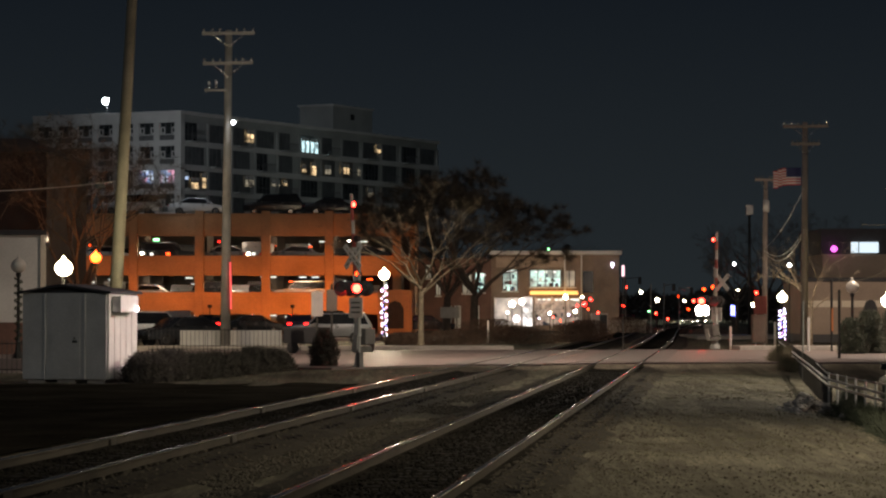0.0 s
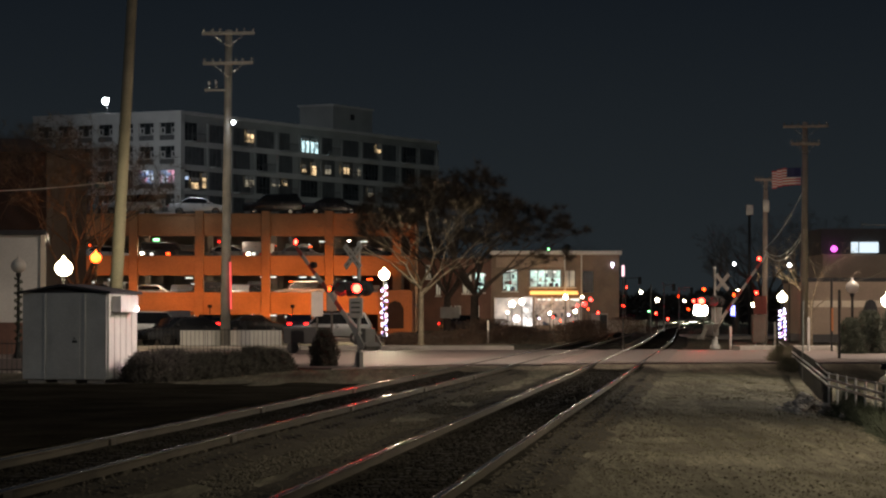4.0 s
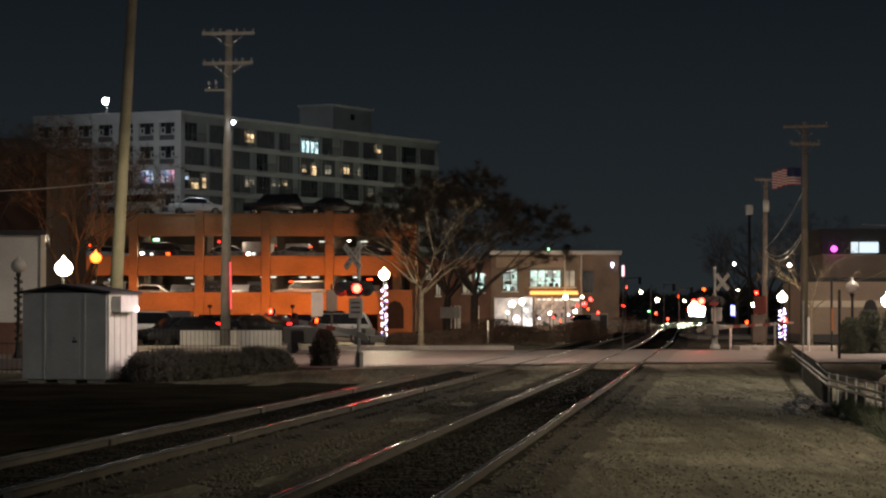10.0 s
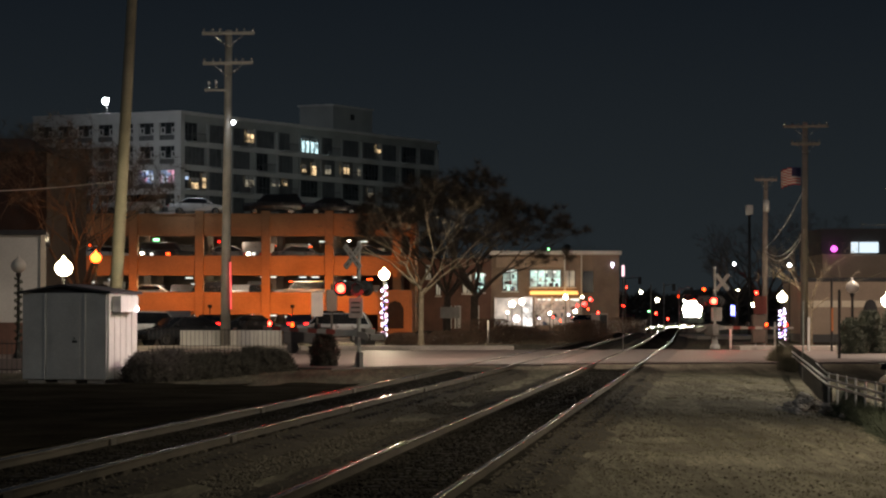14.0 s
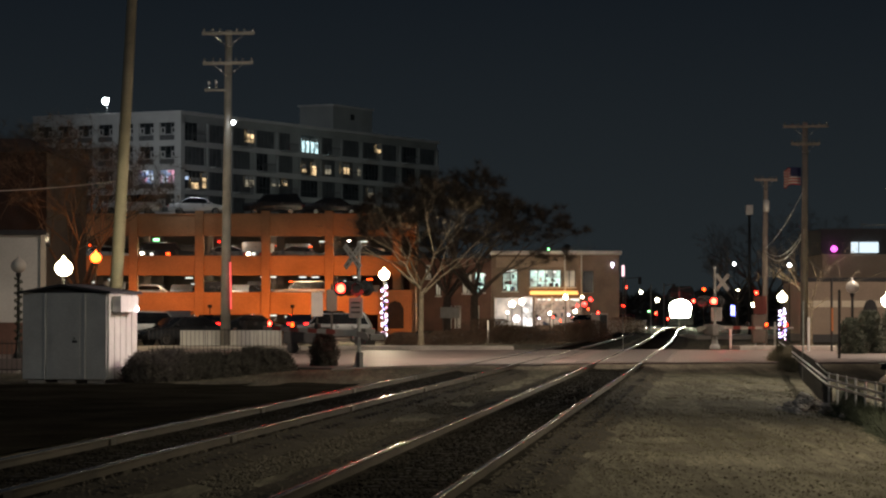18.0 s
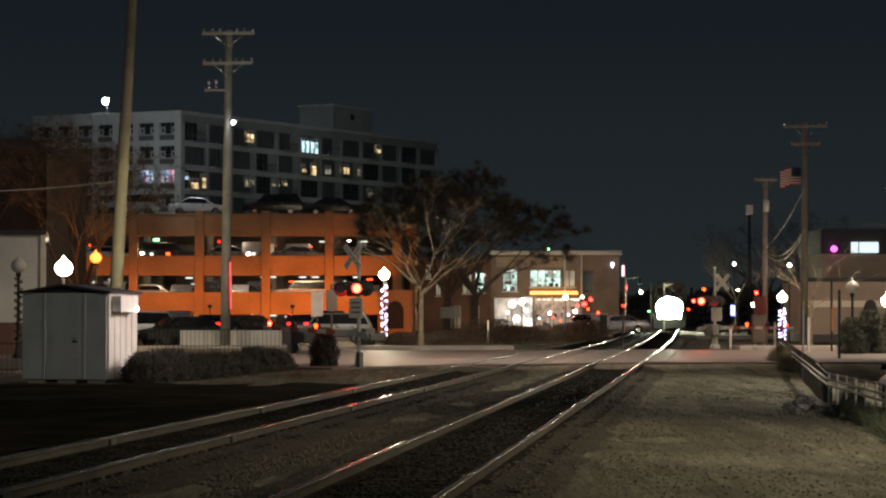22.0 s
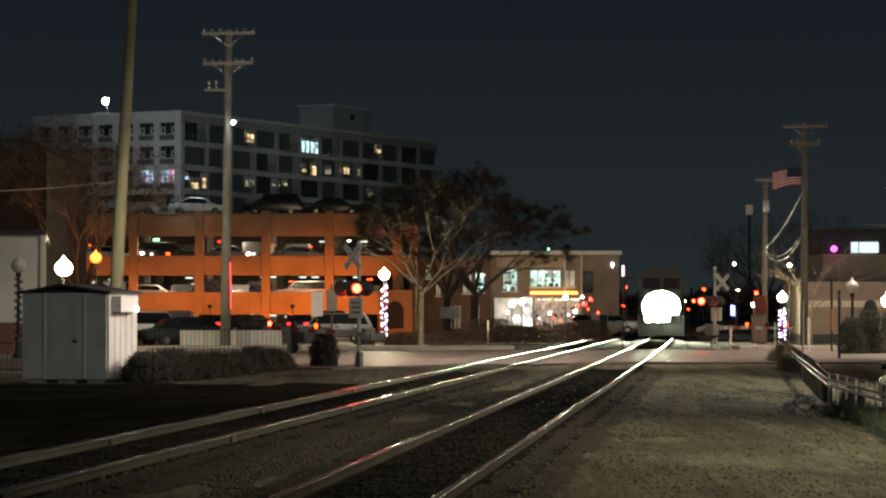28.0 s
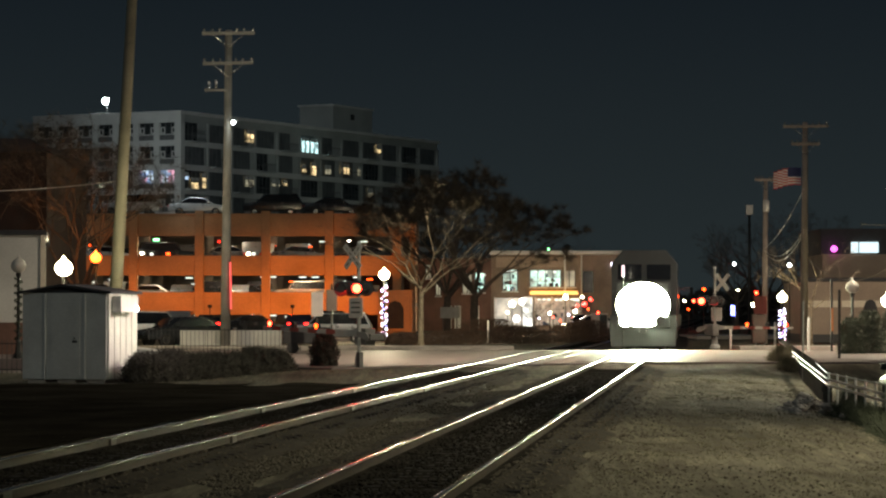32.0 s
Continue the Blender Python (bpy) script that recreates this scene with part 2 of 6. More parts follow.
G = {
    "acorn_on": glow("lit_globe", (1.0, 0.80, 0.50), 26),
    "sodium_on": glow("sodium_globe", (1.0, 0.10, 0.009), 7),
    "white_lamp": glow("white_lamp", (0.92, 0.96, 1.0), 40),
    "dim_white": glow("dim_white_lamp", (0.95, 0.93, 0.85), 1.6),
    "warm_lamp": glow("warm_lamp", (1.0, 0.85, 0.6), 22),
    "red_lamp": glow("red_lamp", (1.0, 0.007, 0.004), 110, (0.2, 0.01, 0.01)),
    "amber_lamp": glow("amber_lamp", (1.0, 0.05, 0.006), 9, (0.2, 0.02, 0.01)),
    "red_dim": glow("red_marker", (1.0, 0.01, 0.008), 8),
    "red_strip": glow("red_strip_glow", (1.0, 0.03, 0.04), 1.0),
    "tube_white": glow("fluorescent_tube", (0.95, 0.97, 0.88), 1.1),
    "bright_panel": lit_room("bright_lit_panel", (1.0, 0.95, 0.92), 0.95, 1.0),
    "pane_cool": lit_room("bright_shop_room", (0.66, 1.0, 0.90), 0.75, 0.8),
    "pane_white": lit_room("white_shop_room", (1.0, 0.84, 0.72), 0.42, 0.8),
    "strip": glow("strip_light", (1.0, 0.8, 0.5), 4),
    "headlight": glow("headlight_glare", (1.0, 1.0, 0.72), 320),
    "ditch": glow("ditch_beam", (1.0, 1.0, 0.70), 360),
    "fairy": glow("fairy_light", (0.80, 0.74, 1.0), 7),
    "fairy_blue": glow("fairy_light_blue", (0.22, 0.24, 1.0), 7),
    "fairy_pink": glow("fairy_light_pink", (1.0, 0.35, 0.65), 4),
    "pink": glow("pink_sign", (1.0, 0.12, 0.85), 2.2),
    "green": glow("green_lamp", (0.25, 1.0, 0.35), 6),
    "sign_pink": glow("pink_white_sign", (1.0, 0.62, 0.72), 1.6),
    "room_shop": lit_room("shop_interior", (1.0, 0.70, 0.55), 0.22, 2.2),
    "room_cool": lit_room("cool_room", (0.65, 0.95, 1.0), 1.1),
    "room_warm": lit_room("warm_room", (1.0, 0.68, 0.35), 1.0),
    "room_dim": lit_room("dim_room", (0.85, 0.72, 0.50), 0.22),
    "room_blue": lit_room("blue_room", (0.55, 0.70, 1.0), 0.9),
    "goods_blue": display("blue_rooms", ((0.45, 0.6, 1.0), (0.7, 0.8, 1.0), (0.25, 0.35, 0.6), (0.8, 0.35, 0.5), (0.3, 0.45, 0.9)), 0.6, 1.4),
    "awning": glow("awning_glow", (1.0, 0.45, 0.08), 1.6),
    "pale_win": glow("pale_window", (0.75, 0.9, 1.0), 0.9),
}


# ---- mesh helpers ----
def part(name, bm, material, parent, label=""):
    me = bpy.data.meshes.new(name)
    bm.to_mesh(me)
    bm.free()
    me.materials.append(material)
    ob = new(name, me)
    ob.parent = parent
    return tagged(ob, label)


def share(name, me, m, parent):
    ob = new(name, me)
    ob.parent = parent
    ob.matrix_basis = m
    return ob


def thing(name, xyz, label, category, group="", rz=0.0, kind=""):
    ob = new(name)
    ob.matrix_basis = pose(*xyz, 0, 0, rz)
    return tagged(ob, label, category, group, kind)


def box(bm, x0, x1, y0, y1, z0, z1, bev=0.0):
    vs = [bm.verts.new((x, y, z)) for z in (z0, z1) for y in (y0, y1) for x in (x0, x1)]
    fs = [bm.faces.new([vs[i] for i in f]) for f in
          ((0, 2, 3, 1), (4, 5, 7, 6), (0, 1, 5, 4), (2, 6, 7, 3), (0, 4, 6, 2), (1, 3, 7, 5))]
    if bev:
        bmesh.ops.bevel(bm, geom=list({e for f in fs for e in f.edges}), offset=bev, segments=2, affect="EDGES", profile=0.6)
    return bm


def B(x0, x1, y0, y1, z0, z1, bev=0.0):
    return box(bmesh.new(), x0, x1, y0, y1, z0, z1, bev)


def rod(bm, p0, p1, r0, r1=None, n=8, caps=True):
    p0, p1 = Vector(p0), Vector(p1)
    r1 = r0 if r1 is None else r1
    q = (p1 - p0).to_track_quat("Z", "Y")
    rings = []
    for p, r in ((p0, r0), (p1, r1)):
        rings.append([bm.verts.new(p + q @ Vector((r * math.cos(a * math.tau / n), r * math.sin(a * math.tau / n), 0))) for a in range(n)])
    for i in range(n):
        bm.faces.new((rings[0][i], rings[0][(i + 1) % n], rings[1][(i + 1) % n], rings[1][i]))
    if caps:
        bm.faces.new(rings[0][::-1])
        bm.faces.new(rings[1])
    return bm


def R(p0, p1, r0, r1=None, n=8):
    return rod(bmesh.new(), p0, p1, r0, r1, n)


def lathe(profile, n=14):
    """A turned shape from (radius, height) pairs."""
    bm = bmesh.new()
    rings = [[bm.verts.new((r * math.cos(a * math.tau / n), r * math.sin(a * math.tau / n), z)) for a in range(n)] for r, z in profile]
    for lo, hi in zip(rings, rings[1:]):
        for i in range(n):
            bm.faces.new((lo[i], lo[(i + 1) % n], hi[(i + 1) % n], hi[i]))
    bm.faces.new(rings[0][::-1])
    bm.faces.new(rings[-1])
    return bm


def tube(points, r, n=6):
    bm = bmesh.new()
    pts = [Vector(p) for p in points]
    rings = []
    for i, p in enumerate(pts):
        d = pts[min(i + 1, len(pts) - 1)] - pts[max(i - 1, 0)]
        q = d.to_track_quat("Z", "Y")
        rings.append([bm.verts.new(p + q @ Vector((r * math.cos(a * math.tau / n), r * math.sin(a * math.tau / n), 0))) for a in range(n)])
    for lo, hi in zip(rings, rings[1:]):
        for i in range(n):
            bm.faces.new((lo[i], lo[(i + 1) % n], hi[(i + 1) % n], hi[i]))
    bm.faces.new(rings[0][::-1])
    bm.faces.new(rings[-1])
    return bm


def sag(a, b, drop, k=16):
    a, b = Vector(a), Vector(b)
    return [a.lerp(b, i / k) - Vector((0, 0, drop * 4 * (i / k) * (1 - i / k))) for i in range(k + 1)]


def smooth(ob):
    for f in ob.data.polygons:
        f.use_smooth = True
    return ob


def prism(outline, y0, y1, bev=0.0):
    """An x-z outline given depth along y."""
    bm = bmesh.new()
    a = [bm.verts.new((x, y0, z)) for x, z in outline]
    b = [bm.verts.new((x, y1, z)) for x, z in outline]
    n = len(outline)
    bm.faces.new(a)
    bm.faces.new(b[::-1])
    for i in range(n):
        bm.faces.new((a[i], b[i], b[(i + 1) % n], a[(i + 1) % n]))
    bmesh.ops.recalc_face_normals(bm, faces=bm.faces)
    if bev:
        bmesh.ops.bevel(bm, geom=list(bm.edges), offset=bev, segments=2, affect="EDGES", profile=0.6)
    return bm


# ---- the lie of the land ----
SLOPE = 0.102


def track_x(y, lane=0):
    """The middle of a track at a distance: lane 0 is the used one, lane 1 its neighbour."""
    bend = -1.3 * math.exp(-((y - 270) / (85 if y < 270 else 55)) ** 2)
    return (-3.38 + SLOPE * y if lane == 0 else -7.76 + 0.1065 * y) + bend


def ground_z(x, y):
    z = -0.24
    away = x - track_x(min(y, 120)) - 3.8
    if x < -8 and 86 < y < 99.3:
        z -= 0.4
    if away > 0 and y < 125:
        z -= 0.26 * min(1, away / 4.0) * min(1, (125 - y) / 30)
    edge = min(93.0, max(83.0, 83 + (x + 3.4) * 0.9))
    if x > -8 and y < 125:
        z += (-0.08 - z) * min(1, max(0, (y - edge + 8) / 7.5))
    z += 0.05 * noise.noise((x * 0.35, y * 0.12, 0)) + 0.03 * noise.noise((x * 1.3, y * 0.7, 3)) * (0.3 if abs(y - 104) < 24 else 1)
    return z


def spread(start, stop, first, grow, most):
    out, step = [start], first
    while out[-1] < stop:
        out.append(out[-1] + step)
        step = min(step * grow, most)
    return out


xs = spread(4, 3000, 0.28, 1.06, 600)
xs = [8 - x for x in xs[:0:-1]] + xs
ys = [-60, -20, 0] + spread(14, 4000, 0.35, 1.012, 600)
gv = [(x, y, ground_z(x, y) if y < 300 and abs(x) < 200 else -0.26) for y in ys for x in xs]
w = len(xs)
gf = [(j * w + i, j * w + i + 1, (j + 1) * w + i + 1, (j + 1) * w + i) for j in range(len(ys) - 1) for i in range(w - 1)]
gme = bpy.data.meshes.new("ground")
gme.from_pydata(gv, [], gf)
gme.materials.append(M["gravel"])
ground = smooth(tagged(new("ground", gme), "bare brown gravel and dirt beside the tracks", "ground", kind="structure"))


def slab(name, outline, z0, z1, material, label, category):
    bm = bmesh.new()
    a = [bm.verts.new((x, y, z0)) for x, y in outline]
    b = [bm.verts.new((x, y, z1)) for x, y in outline]
    n = len(outline)
    bm.faces.new(a[::-1])
    bm.faces.new(b)
    for i in range(n):
        bm.faces.new((a[i], a[(i + 1) % n], b[(i + 1) % n], b[i]))
    ob = part(name, bm, material, None, label)
    return tagged(ob, category=category, kind="structure")


slab("lane", [(-90, 87), (-8.0, 87), (-8.0, 99), (-90, 99)], -0.7, -0.42, M["asphalt"], "lower asphalt lane beside the railway", "road")
slab("road", [(-90, 99.2), (-7.6, 99.2), (-7.2, 86), (-3.4, 83), (-0.2, 87.5), (6.8, 92.2), (11, 92.4), (90, 97), (90, 122), (-90, 122)], -0.4, -0.03, M["asphalt"],
     "worn grey asphalt street crossing the railway", "road")
slab("pavement", [(-90, 122.3), (3.2, 122.3), (3.2, 126), (-90, 126)], -0.4, 0.12, M["concrete"], "pale concrete pavement with a kerb", "pavement")
slab("pavement", [(13.4, 122.3), (90, 122.3), (90, 126), (13.4, 126)], -0.4, 0.12, M["concrete"], "pale concrete pavement with a kerb", "pavement")
# pale concrete colour stands in for light on the street surface
slab("street", [(17.7, 189), (60, 189), (60, 203), (17.7, 203)], -0.4, -0.02, M["concrete"], "side street beyond the crossing, paled to look lit", "road")
slab("street", [(-90, 176), (-1, 176), (2, 207), (-90, 207)], -0.4, 0.0, M["asphalt"], "asphalt street before the parking deck", "road")


# ---- railway ----
def rail_line(lane, side, y0, y1, step):
    prof = [(-0.07, -0.175), (0.07, -0.175), (0.07, -0.155), (0.012, -0.13), (0.012, -0.05), (0.037, -0.038)]
    head = [(0.037 - 0.018 * (1 - math.cos(a * math.pi / 10)), -0.018 + 0.018 * math.sin(a * math.pi / 10)) for a in range(6)]
    prof += head + [(0.0, 0.0015)] + [(-x, z) for x, z in head[::-1]] + [(-0.037, -0.038), (-0.012, -0.05), (-0.012, -0.13), (-0.07, -0.155)]
    bm = bmesh.new()
    rings, y = [], y0
    while y <= y1:
        c = track_x(y, lane) + side * 0.754
        wob = 0.006 * noise.noise((y * 0.08, lane * 9.0, side))
        rings.append([bm.verts.new((c + px + wob, y, pz + wob)) for px, pz in prof])
        y += step if y < 130 else step * 4
    k = len(prof)
    top = range(6, 18)
    for lo, hi in zip(rings, rings[1:]):
        for i in range(k):
            f = bm.faces.new((lo[i], hi[i], hi[(i + 1) % k], lo[(i + 1) % k]))
            f.material_index = 1 if i in top else 0
            f.smooth = i in top
    bmesh.ops.recalc_face_normals(bm, faces=bm.faces)
    return bm


def railway(lane, label):
    tr = thing("railway_track", (0, 0, 0), label, "railway track", "railway tracks", kind="structure")
    bed, rings, y = bmesh.new(), [], 10.0
    shape = ((-2.3, -0.44), (-1.5, -0.19), (-0.94, -0.118), (-0.70, -0.125), (-0.35, -0.150), (0.35, -0.150), (0.70, -0.125), (0.94, -0.118), (1.5, -0.19), (2.3, -0.44))
    while y < 620:
        rings.append([bed.verts.new((track_x(y, lane) + dx, y, dz + (0.018 if abs(dx) < 1.4 else 0.07) * noise.noise((dx * 3, y * (2.0 if abs(dx) < 1.4 else 0.7), lane)))) for dx, dz in shape])
        y += 0.5 if y < 90 else 6.0
    for lo, hi in zip(rings, rings[1:]):
        for i in range(len(shape) - 1):
            bed.faces.new((lo[i], lo[i + 1], hi[i + 1], hi[i])).material_index = 1 if 2 <= i <= 6 else 0
    part("ballast_bed", bed, M["ballast"], tr).data.materials.append(M["oily_shaded"])
    for side in (-1, 1):
        ob = part("rail", rail_line(lane, side, 10, 620, 1.0), M["rail"], tr, "worn steel rail, polished on top")
        ob.data.materials.append(M["rail_top"])
        # joint bars, one every rail length
        jm = B(-0.046, 0.046, -0.17, 0.17, -0.150, -0.030, 0.006)
        jme = bpy.data.meshes.new("joint_bar")
        jm.to_mesh(jme)
        jm.free()
        jme.materials.append(M["post_steel"])
        yj = 37.2 - 11.89 * 2 + (side > 0) * 0.8
        while yj < 82:
            if yj > 12 and lane == 1:
                share("joint_bar", jme, pose(track_x(yj, lane) + side * 0.754, yj, 0, 0, 0, -math.degrees(math.atan(SLOPE))), tr)
            yj += 11.89
    tm = B(-1.3, 1.3, -0.11, 0.11, -0.33, -0.145, 0.012)
    tme = bpy.data.meshes.new("tie")
    tm.to_mesh(tme)
    tm.free()
    tme.materials.append(M["tie"])
    y = 14.0
    while y < 83:
        share("tie", tme, pose(track_x(y, lane) + 0.03 * noise.noise((y, lane, 2)), y, 0.006 * noise.noise((y * 3, lane, 5)), 0, 0,
                               -5.8 + 1.2 * noise.noise((y, 3, lane))), tr)
        y += 0.55
    return tr


# cinder sheet beside the second track, the missing light put into its dark colour
cin, rings, y = bmesh.new(), [], 12.0
while y < 76:
    a, b = track_x(y, 1) - 12.0, track_x(y, 1) - 1.9
    rings.append([cin.verts.new((a + (b - a) * k / 14, y, ground_z(a + (b - a) * k / 14, y) + 0.035)) for k in range(15)])
    y += 0.5
for lo, hi in zip(rings, rings[1:]):
    for i in range(14):
        if hi[i].co.y > 71.5 + 4.0 * noise.noise((lo[i].co.x * 0.9, 1.0, 4.0)) + 1.5 * noise.noise((lo[i].co.x * 3.0, 2.0, 1.0)):
            continue
        cin.faces.new((lo[i], lo[i + 1], hi[i + 1], hi[i]))
tagged(part("verge", cin, M["unlit_cinder"], None, "cinder verge beside the second track, darkened where little light falls"), category="ground", kind="structure")

used = railway(0, "rusty railway track with polished rail heads on dark ballast")
other = railway(1, "second rusty railway track with worn rails on dark ballast")

# crossing panels between and beside the rails
for lane in (0, 1):
    start = 93.0 if lane == 0 else 88.5
    for i in range(12):
        y = start + i * 2.45
        for x0, x1 in ((-0.68, 0.68), (-1.55, -0.83), (0.83, 1.55)):
            ob = part("crossing_panel", B(x0, x1, 0, 2.42, -0.2, -0.012, 0.01), M["panel"], used if lane == 0 else other, "grey concrete crossing panel")
            ob.matrix_basis = pose(track_x(y, lane), y, 0, 0, 0, -5.8)


# loose ballast stones and grit by the near track
def stones(name, spots, fine=0, material="stone"):
    """Broken stones: squashed, knocked-about lumps, one mesh for all."""
    lump = bmesh.new()
    bmesh.ops.create_icosphere(lump, subdivisions=1 + fine, radius=1.0)
    lump.verts.ensure_lookup_table()
    base = [v.co.copy() for v in lump.verts]
    tri = [tuple(v.index for v in f.verts) for f in lump.faces]
    lump.free()
    if not fine:
        base = [Vector(p) for p in ((1, 0, 0), (-1, 0, 0), (0, 1, 0), (0, -1, 0), (0, 0, 1), (0, 0, -1))]
        tri = [(0, 2, 4), (2, 1, 4), (1, 3, 4), (3, 0, 4), (2, 0, 5), (1, 2, 5), (3, 1, 5), (0, 3, 5)]
    verts, faces = [], []
    for x, y, z, r in spots:
        q = Euler((random.random() * 3, random.random() * 3, random.random() * 3)).to_matrix()
        k, seed = len(verts), random.random() * 50
        for b in base:
            push = random.uniform(0.6, 1.1) if not fine else 0.8 + 0.55 * noise.noise(b * 1.3 + Vector((seed, 0, 0)))
            p = q @ (b * r * push)
            verts.append((x + p.x, y + p.y, z + p.z * 0.7))
        faces += [(k + a, k + b, k + c) for a, b, c in tri]
    me = bpy.data.meshes.new(name)
    me.from_pydata(verts, [], faces)
    me.materials.append(M[material])
    return new(name, me)


spots, dark_spots = [], []
for i in range(20000):
    y = 22 + 60 * random.random() ** 1.7
    lane = random.random() < 0.5
    dx = random.gauss(0, 1.2)
    a = abs(dx)
    if abs(a - 0.754) < 0.1:
        continue
    z = -0.148 + 0.03 * min(1, a / 0.9) if a < 0.92 else -0.118 - (a - 0.92) * 0.12 if a < 1.5 else -0.19 - (a - 1.5) * 0.31
    (spots if a > 0.85 else dark_spots).append((track_x(y, int(lane)) + dx, y, z + 0.01, random.uniform(0.018, 0.042)))
for i in range(9000):
    y = 22 + 50 * random.random() ** 1.5
    x0, x1 = track_x(y, 1) + 1.5, track_x(y) - 1.3
    x = random.uniform(x0, x1)
    if noise.noise((x * 0.9, y * 0.25, 6)) > -0.25:
        spots.append((x, y, max(ground_z(x, y), -0.24) + 0.012, random.uniform(0.02, 0.048)))
grit_spots = []
for i in range(9000):
    y = 22 + 60 * random.random() ** 1.6
    x = track_x(y) + 1.9 + 6.0 * random.random()
    grit_spots.append((x, y, ground_z(x, y) + 0.004, random.uniform(0.007, 0.022)))
def tufts(name, spots, seed):
    rnd = random.Random(seed)
    verts, faces = [], []
    for x, y, z, h in spots:
        for k in range(7):
            a, lean = rnd.random() * math.tau, rnd.uniform(0.2, 0.9)
            c = Vector((x + rnd.gauss(0, 0.04), y + rnd.gauss(0, 0.04), z - 0.01))
            d = Vector((math.cos(a) * lean, math.sin(a) * lean, 1)).normalized() * h * rnd.uniform(0.5, 1.2)
            e = Vector((-math.sin(a), math.cos(a), 0)) * rnd.uniform(0.004, 0.012)
            n = len(verts)
            verts += [tuple(c - e), tuple(c + e), tuple(c + d)]
            faces.append((n, n + 1, n + 2))
    me = bpy.data.meshes.new(name)
    me.from_pydata(verts, [], faces)
    me.materials.append(M["dry_grass"])
    return new(name, me)


tuft_spots = []
for i in range(16000):
    y = 23 + 64 * random.random() ** 1.5
    x = track_x(y) + 2.1 + 7.0 * random.random() if i % 3 else track_x(y, 1) - 2.2 - 9 * random.random()
    if noise.noise((x * 0.5, y * 0.22, 9)) > -0.1:
        tuft_spots.append((x, y, ground_z(x, y), random.uniform(0.02, 0.055)))
for i in range(5000):
    y = 22 + 62 * random.random() ** 1.6
    dx = 1.25 + abs(random.gauss(0, 0.9))
    z = -0.19 - (dx - 1.5) * 0.31 if dx > 1.5 else -0.16
    grit_spots.append((track_x(y) + dx, y, max(z, ground_z(track_x(y) + dx, y)) + 0.004, random.uniform(0.007, 0.022)))
for i in range(4200):
    y = 22 + 60 * random.random() ** 1.5
    x = track_x(y) + 1.8 + 6.5 * random.random() ** 1.6
    if noise.noise((x * 0.7, y * 0.12, 2)) > -0.1:
        spots.append((x, y, ground_z(x, y) + 0.01, random.uniform(0.010, 0.030)))
tagged(tufts("dry_grass", tuft_spots, 4), "short dry grass tufts in the dirt", "grass", kind="stuff")
tagged(stones("grit", grit_spots, 0, "grit"), "fine pale grit on the dirt", "gravel", kind="stuff")
tagged(stones("oily_stones", dark_spots, 0, "oily_shaded"), "oily ballast stones between the rails, darkened further for shade", "gravel", kind="stuff")
tagged(stones("gravel_stones", spots), "loose grey and brown ballast stones along the tracks", "gravel", kind="stuff")


# ---- the level crossing's signals ----
def crossbuck(parent, z, face_y, off=0.0):
    for a in (45, -45):
        ob = part("crossbuck_blade", B(-0.50, 0.50, -0.012, 0.012, -0.095, 0.095, 0.004), M["dull_white"], parent, "dull white crossbuck blade")
        ob.matrix_basis = pose(off, face_y - (0.03 if a > 0 else 0), z, 0, a, 0)
        # unreadable lettering as dark bars
        for k in range(4):
            bar = part("lettering", B(-0.41 + k * 0.22, -0.28 + k * 0.22, -0.016, -0.0135, -0.023, 0.023), M["pole_dark"], ob)


def flasher(parent, x, y, z, turn):
    """One round flasher with hood; the lamp plate inside turns its glowing face out and in."""
    un = part("flasher", R((0, 0.012, 0), (0, 0.17, 0), 0.158, 0.10, 18), M["black"], parent, "black round flasher with a hood")
    un.matrix_basis = pose(x, y, z, 0, 0, turn)
    ring = bmesh.new()
    for i in range(20):
        a0, a1 = i * math.tau / 20, (i + 1) * math.tau / 20
        v = [ring.verts.new((0.25 * math.cos(a) + 0, 0.02, 0.25 * math.sin(a))) for a in (a0, a1)]
        u = [ring.verts.new((0.155 * math.cos(a), 0.02, 0.155 * math.sin(a))) for a in (a0, a1)]
        ring.faces.new((v[0], v[1], u[1], u[0]))
    part("background_disc", ring, M["black"], un)
    hood = bmesh.new()
    pr = []
    for i in range(13):
        a = math.pi * (-0.12 + 1.24 * i / 12)
        pr.append([hood.verts.new((0.16 * math.cos(a), yy, 0.16 * math.sin(a))) for yy in (0.02, -0.17 + 0.07 * abs(math.cos(a)))])
    for p, q in zip(pr, pr[1:]):
        hood.faces.new((p[0], q[0], q[1], p[1]))
    part("hood", hood, M["black"], un)
    plate = bmesh.new()
    for yy, idx, rr in ((-0.003, 0, 0.138), (0.003, 1, 0.158)):
        ringv = [plate.verts.new((rr * math.cos(i * math.tau / 18), yy, rr * math.sin(i * math.tau / 18))) for i in range(18)]
        f = plate.faces.new(ringv if idx == 0 else ringv[::-1])
        f.material_index = idx
    pl = part("lamp_plate", plate, G["red_lamp"], un, "round red signal lens")
    pl.data.materials.append(M["black"])
    pl.matrix_basis = pose(0, -0.02, 0)
    return pl


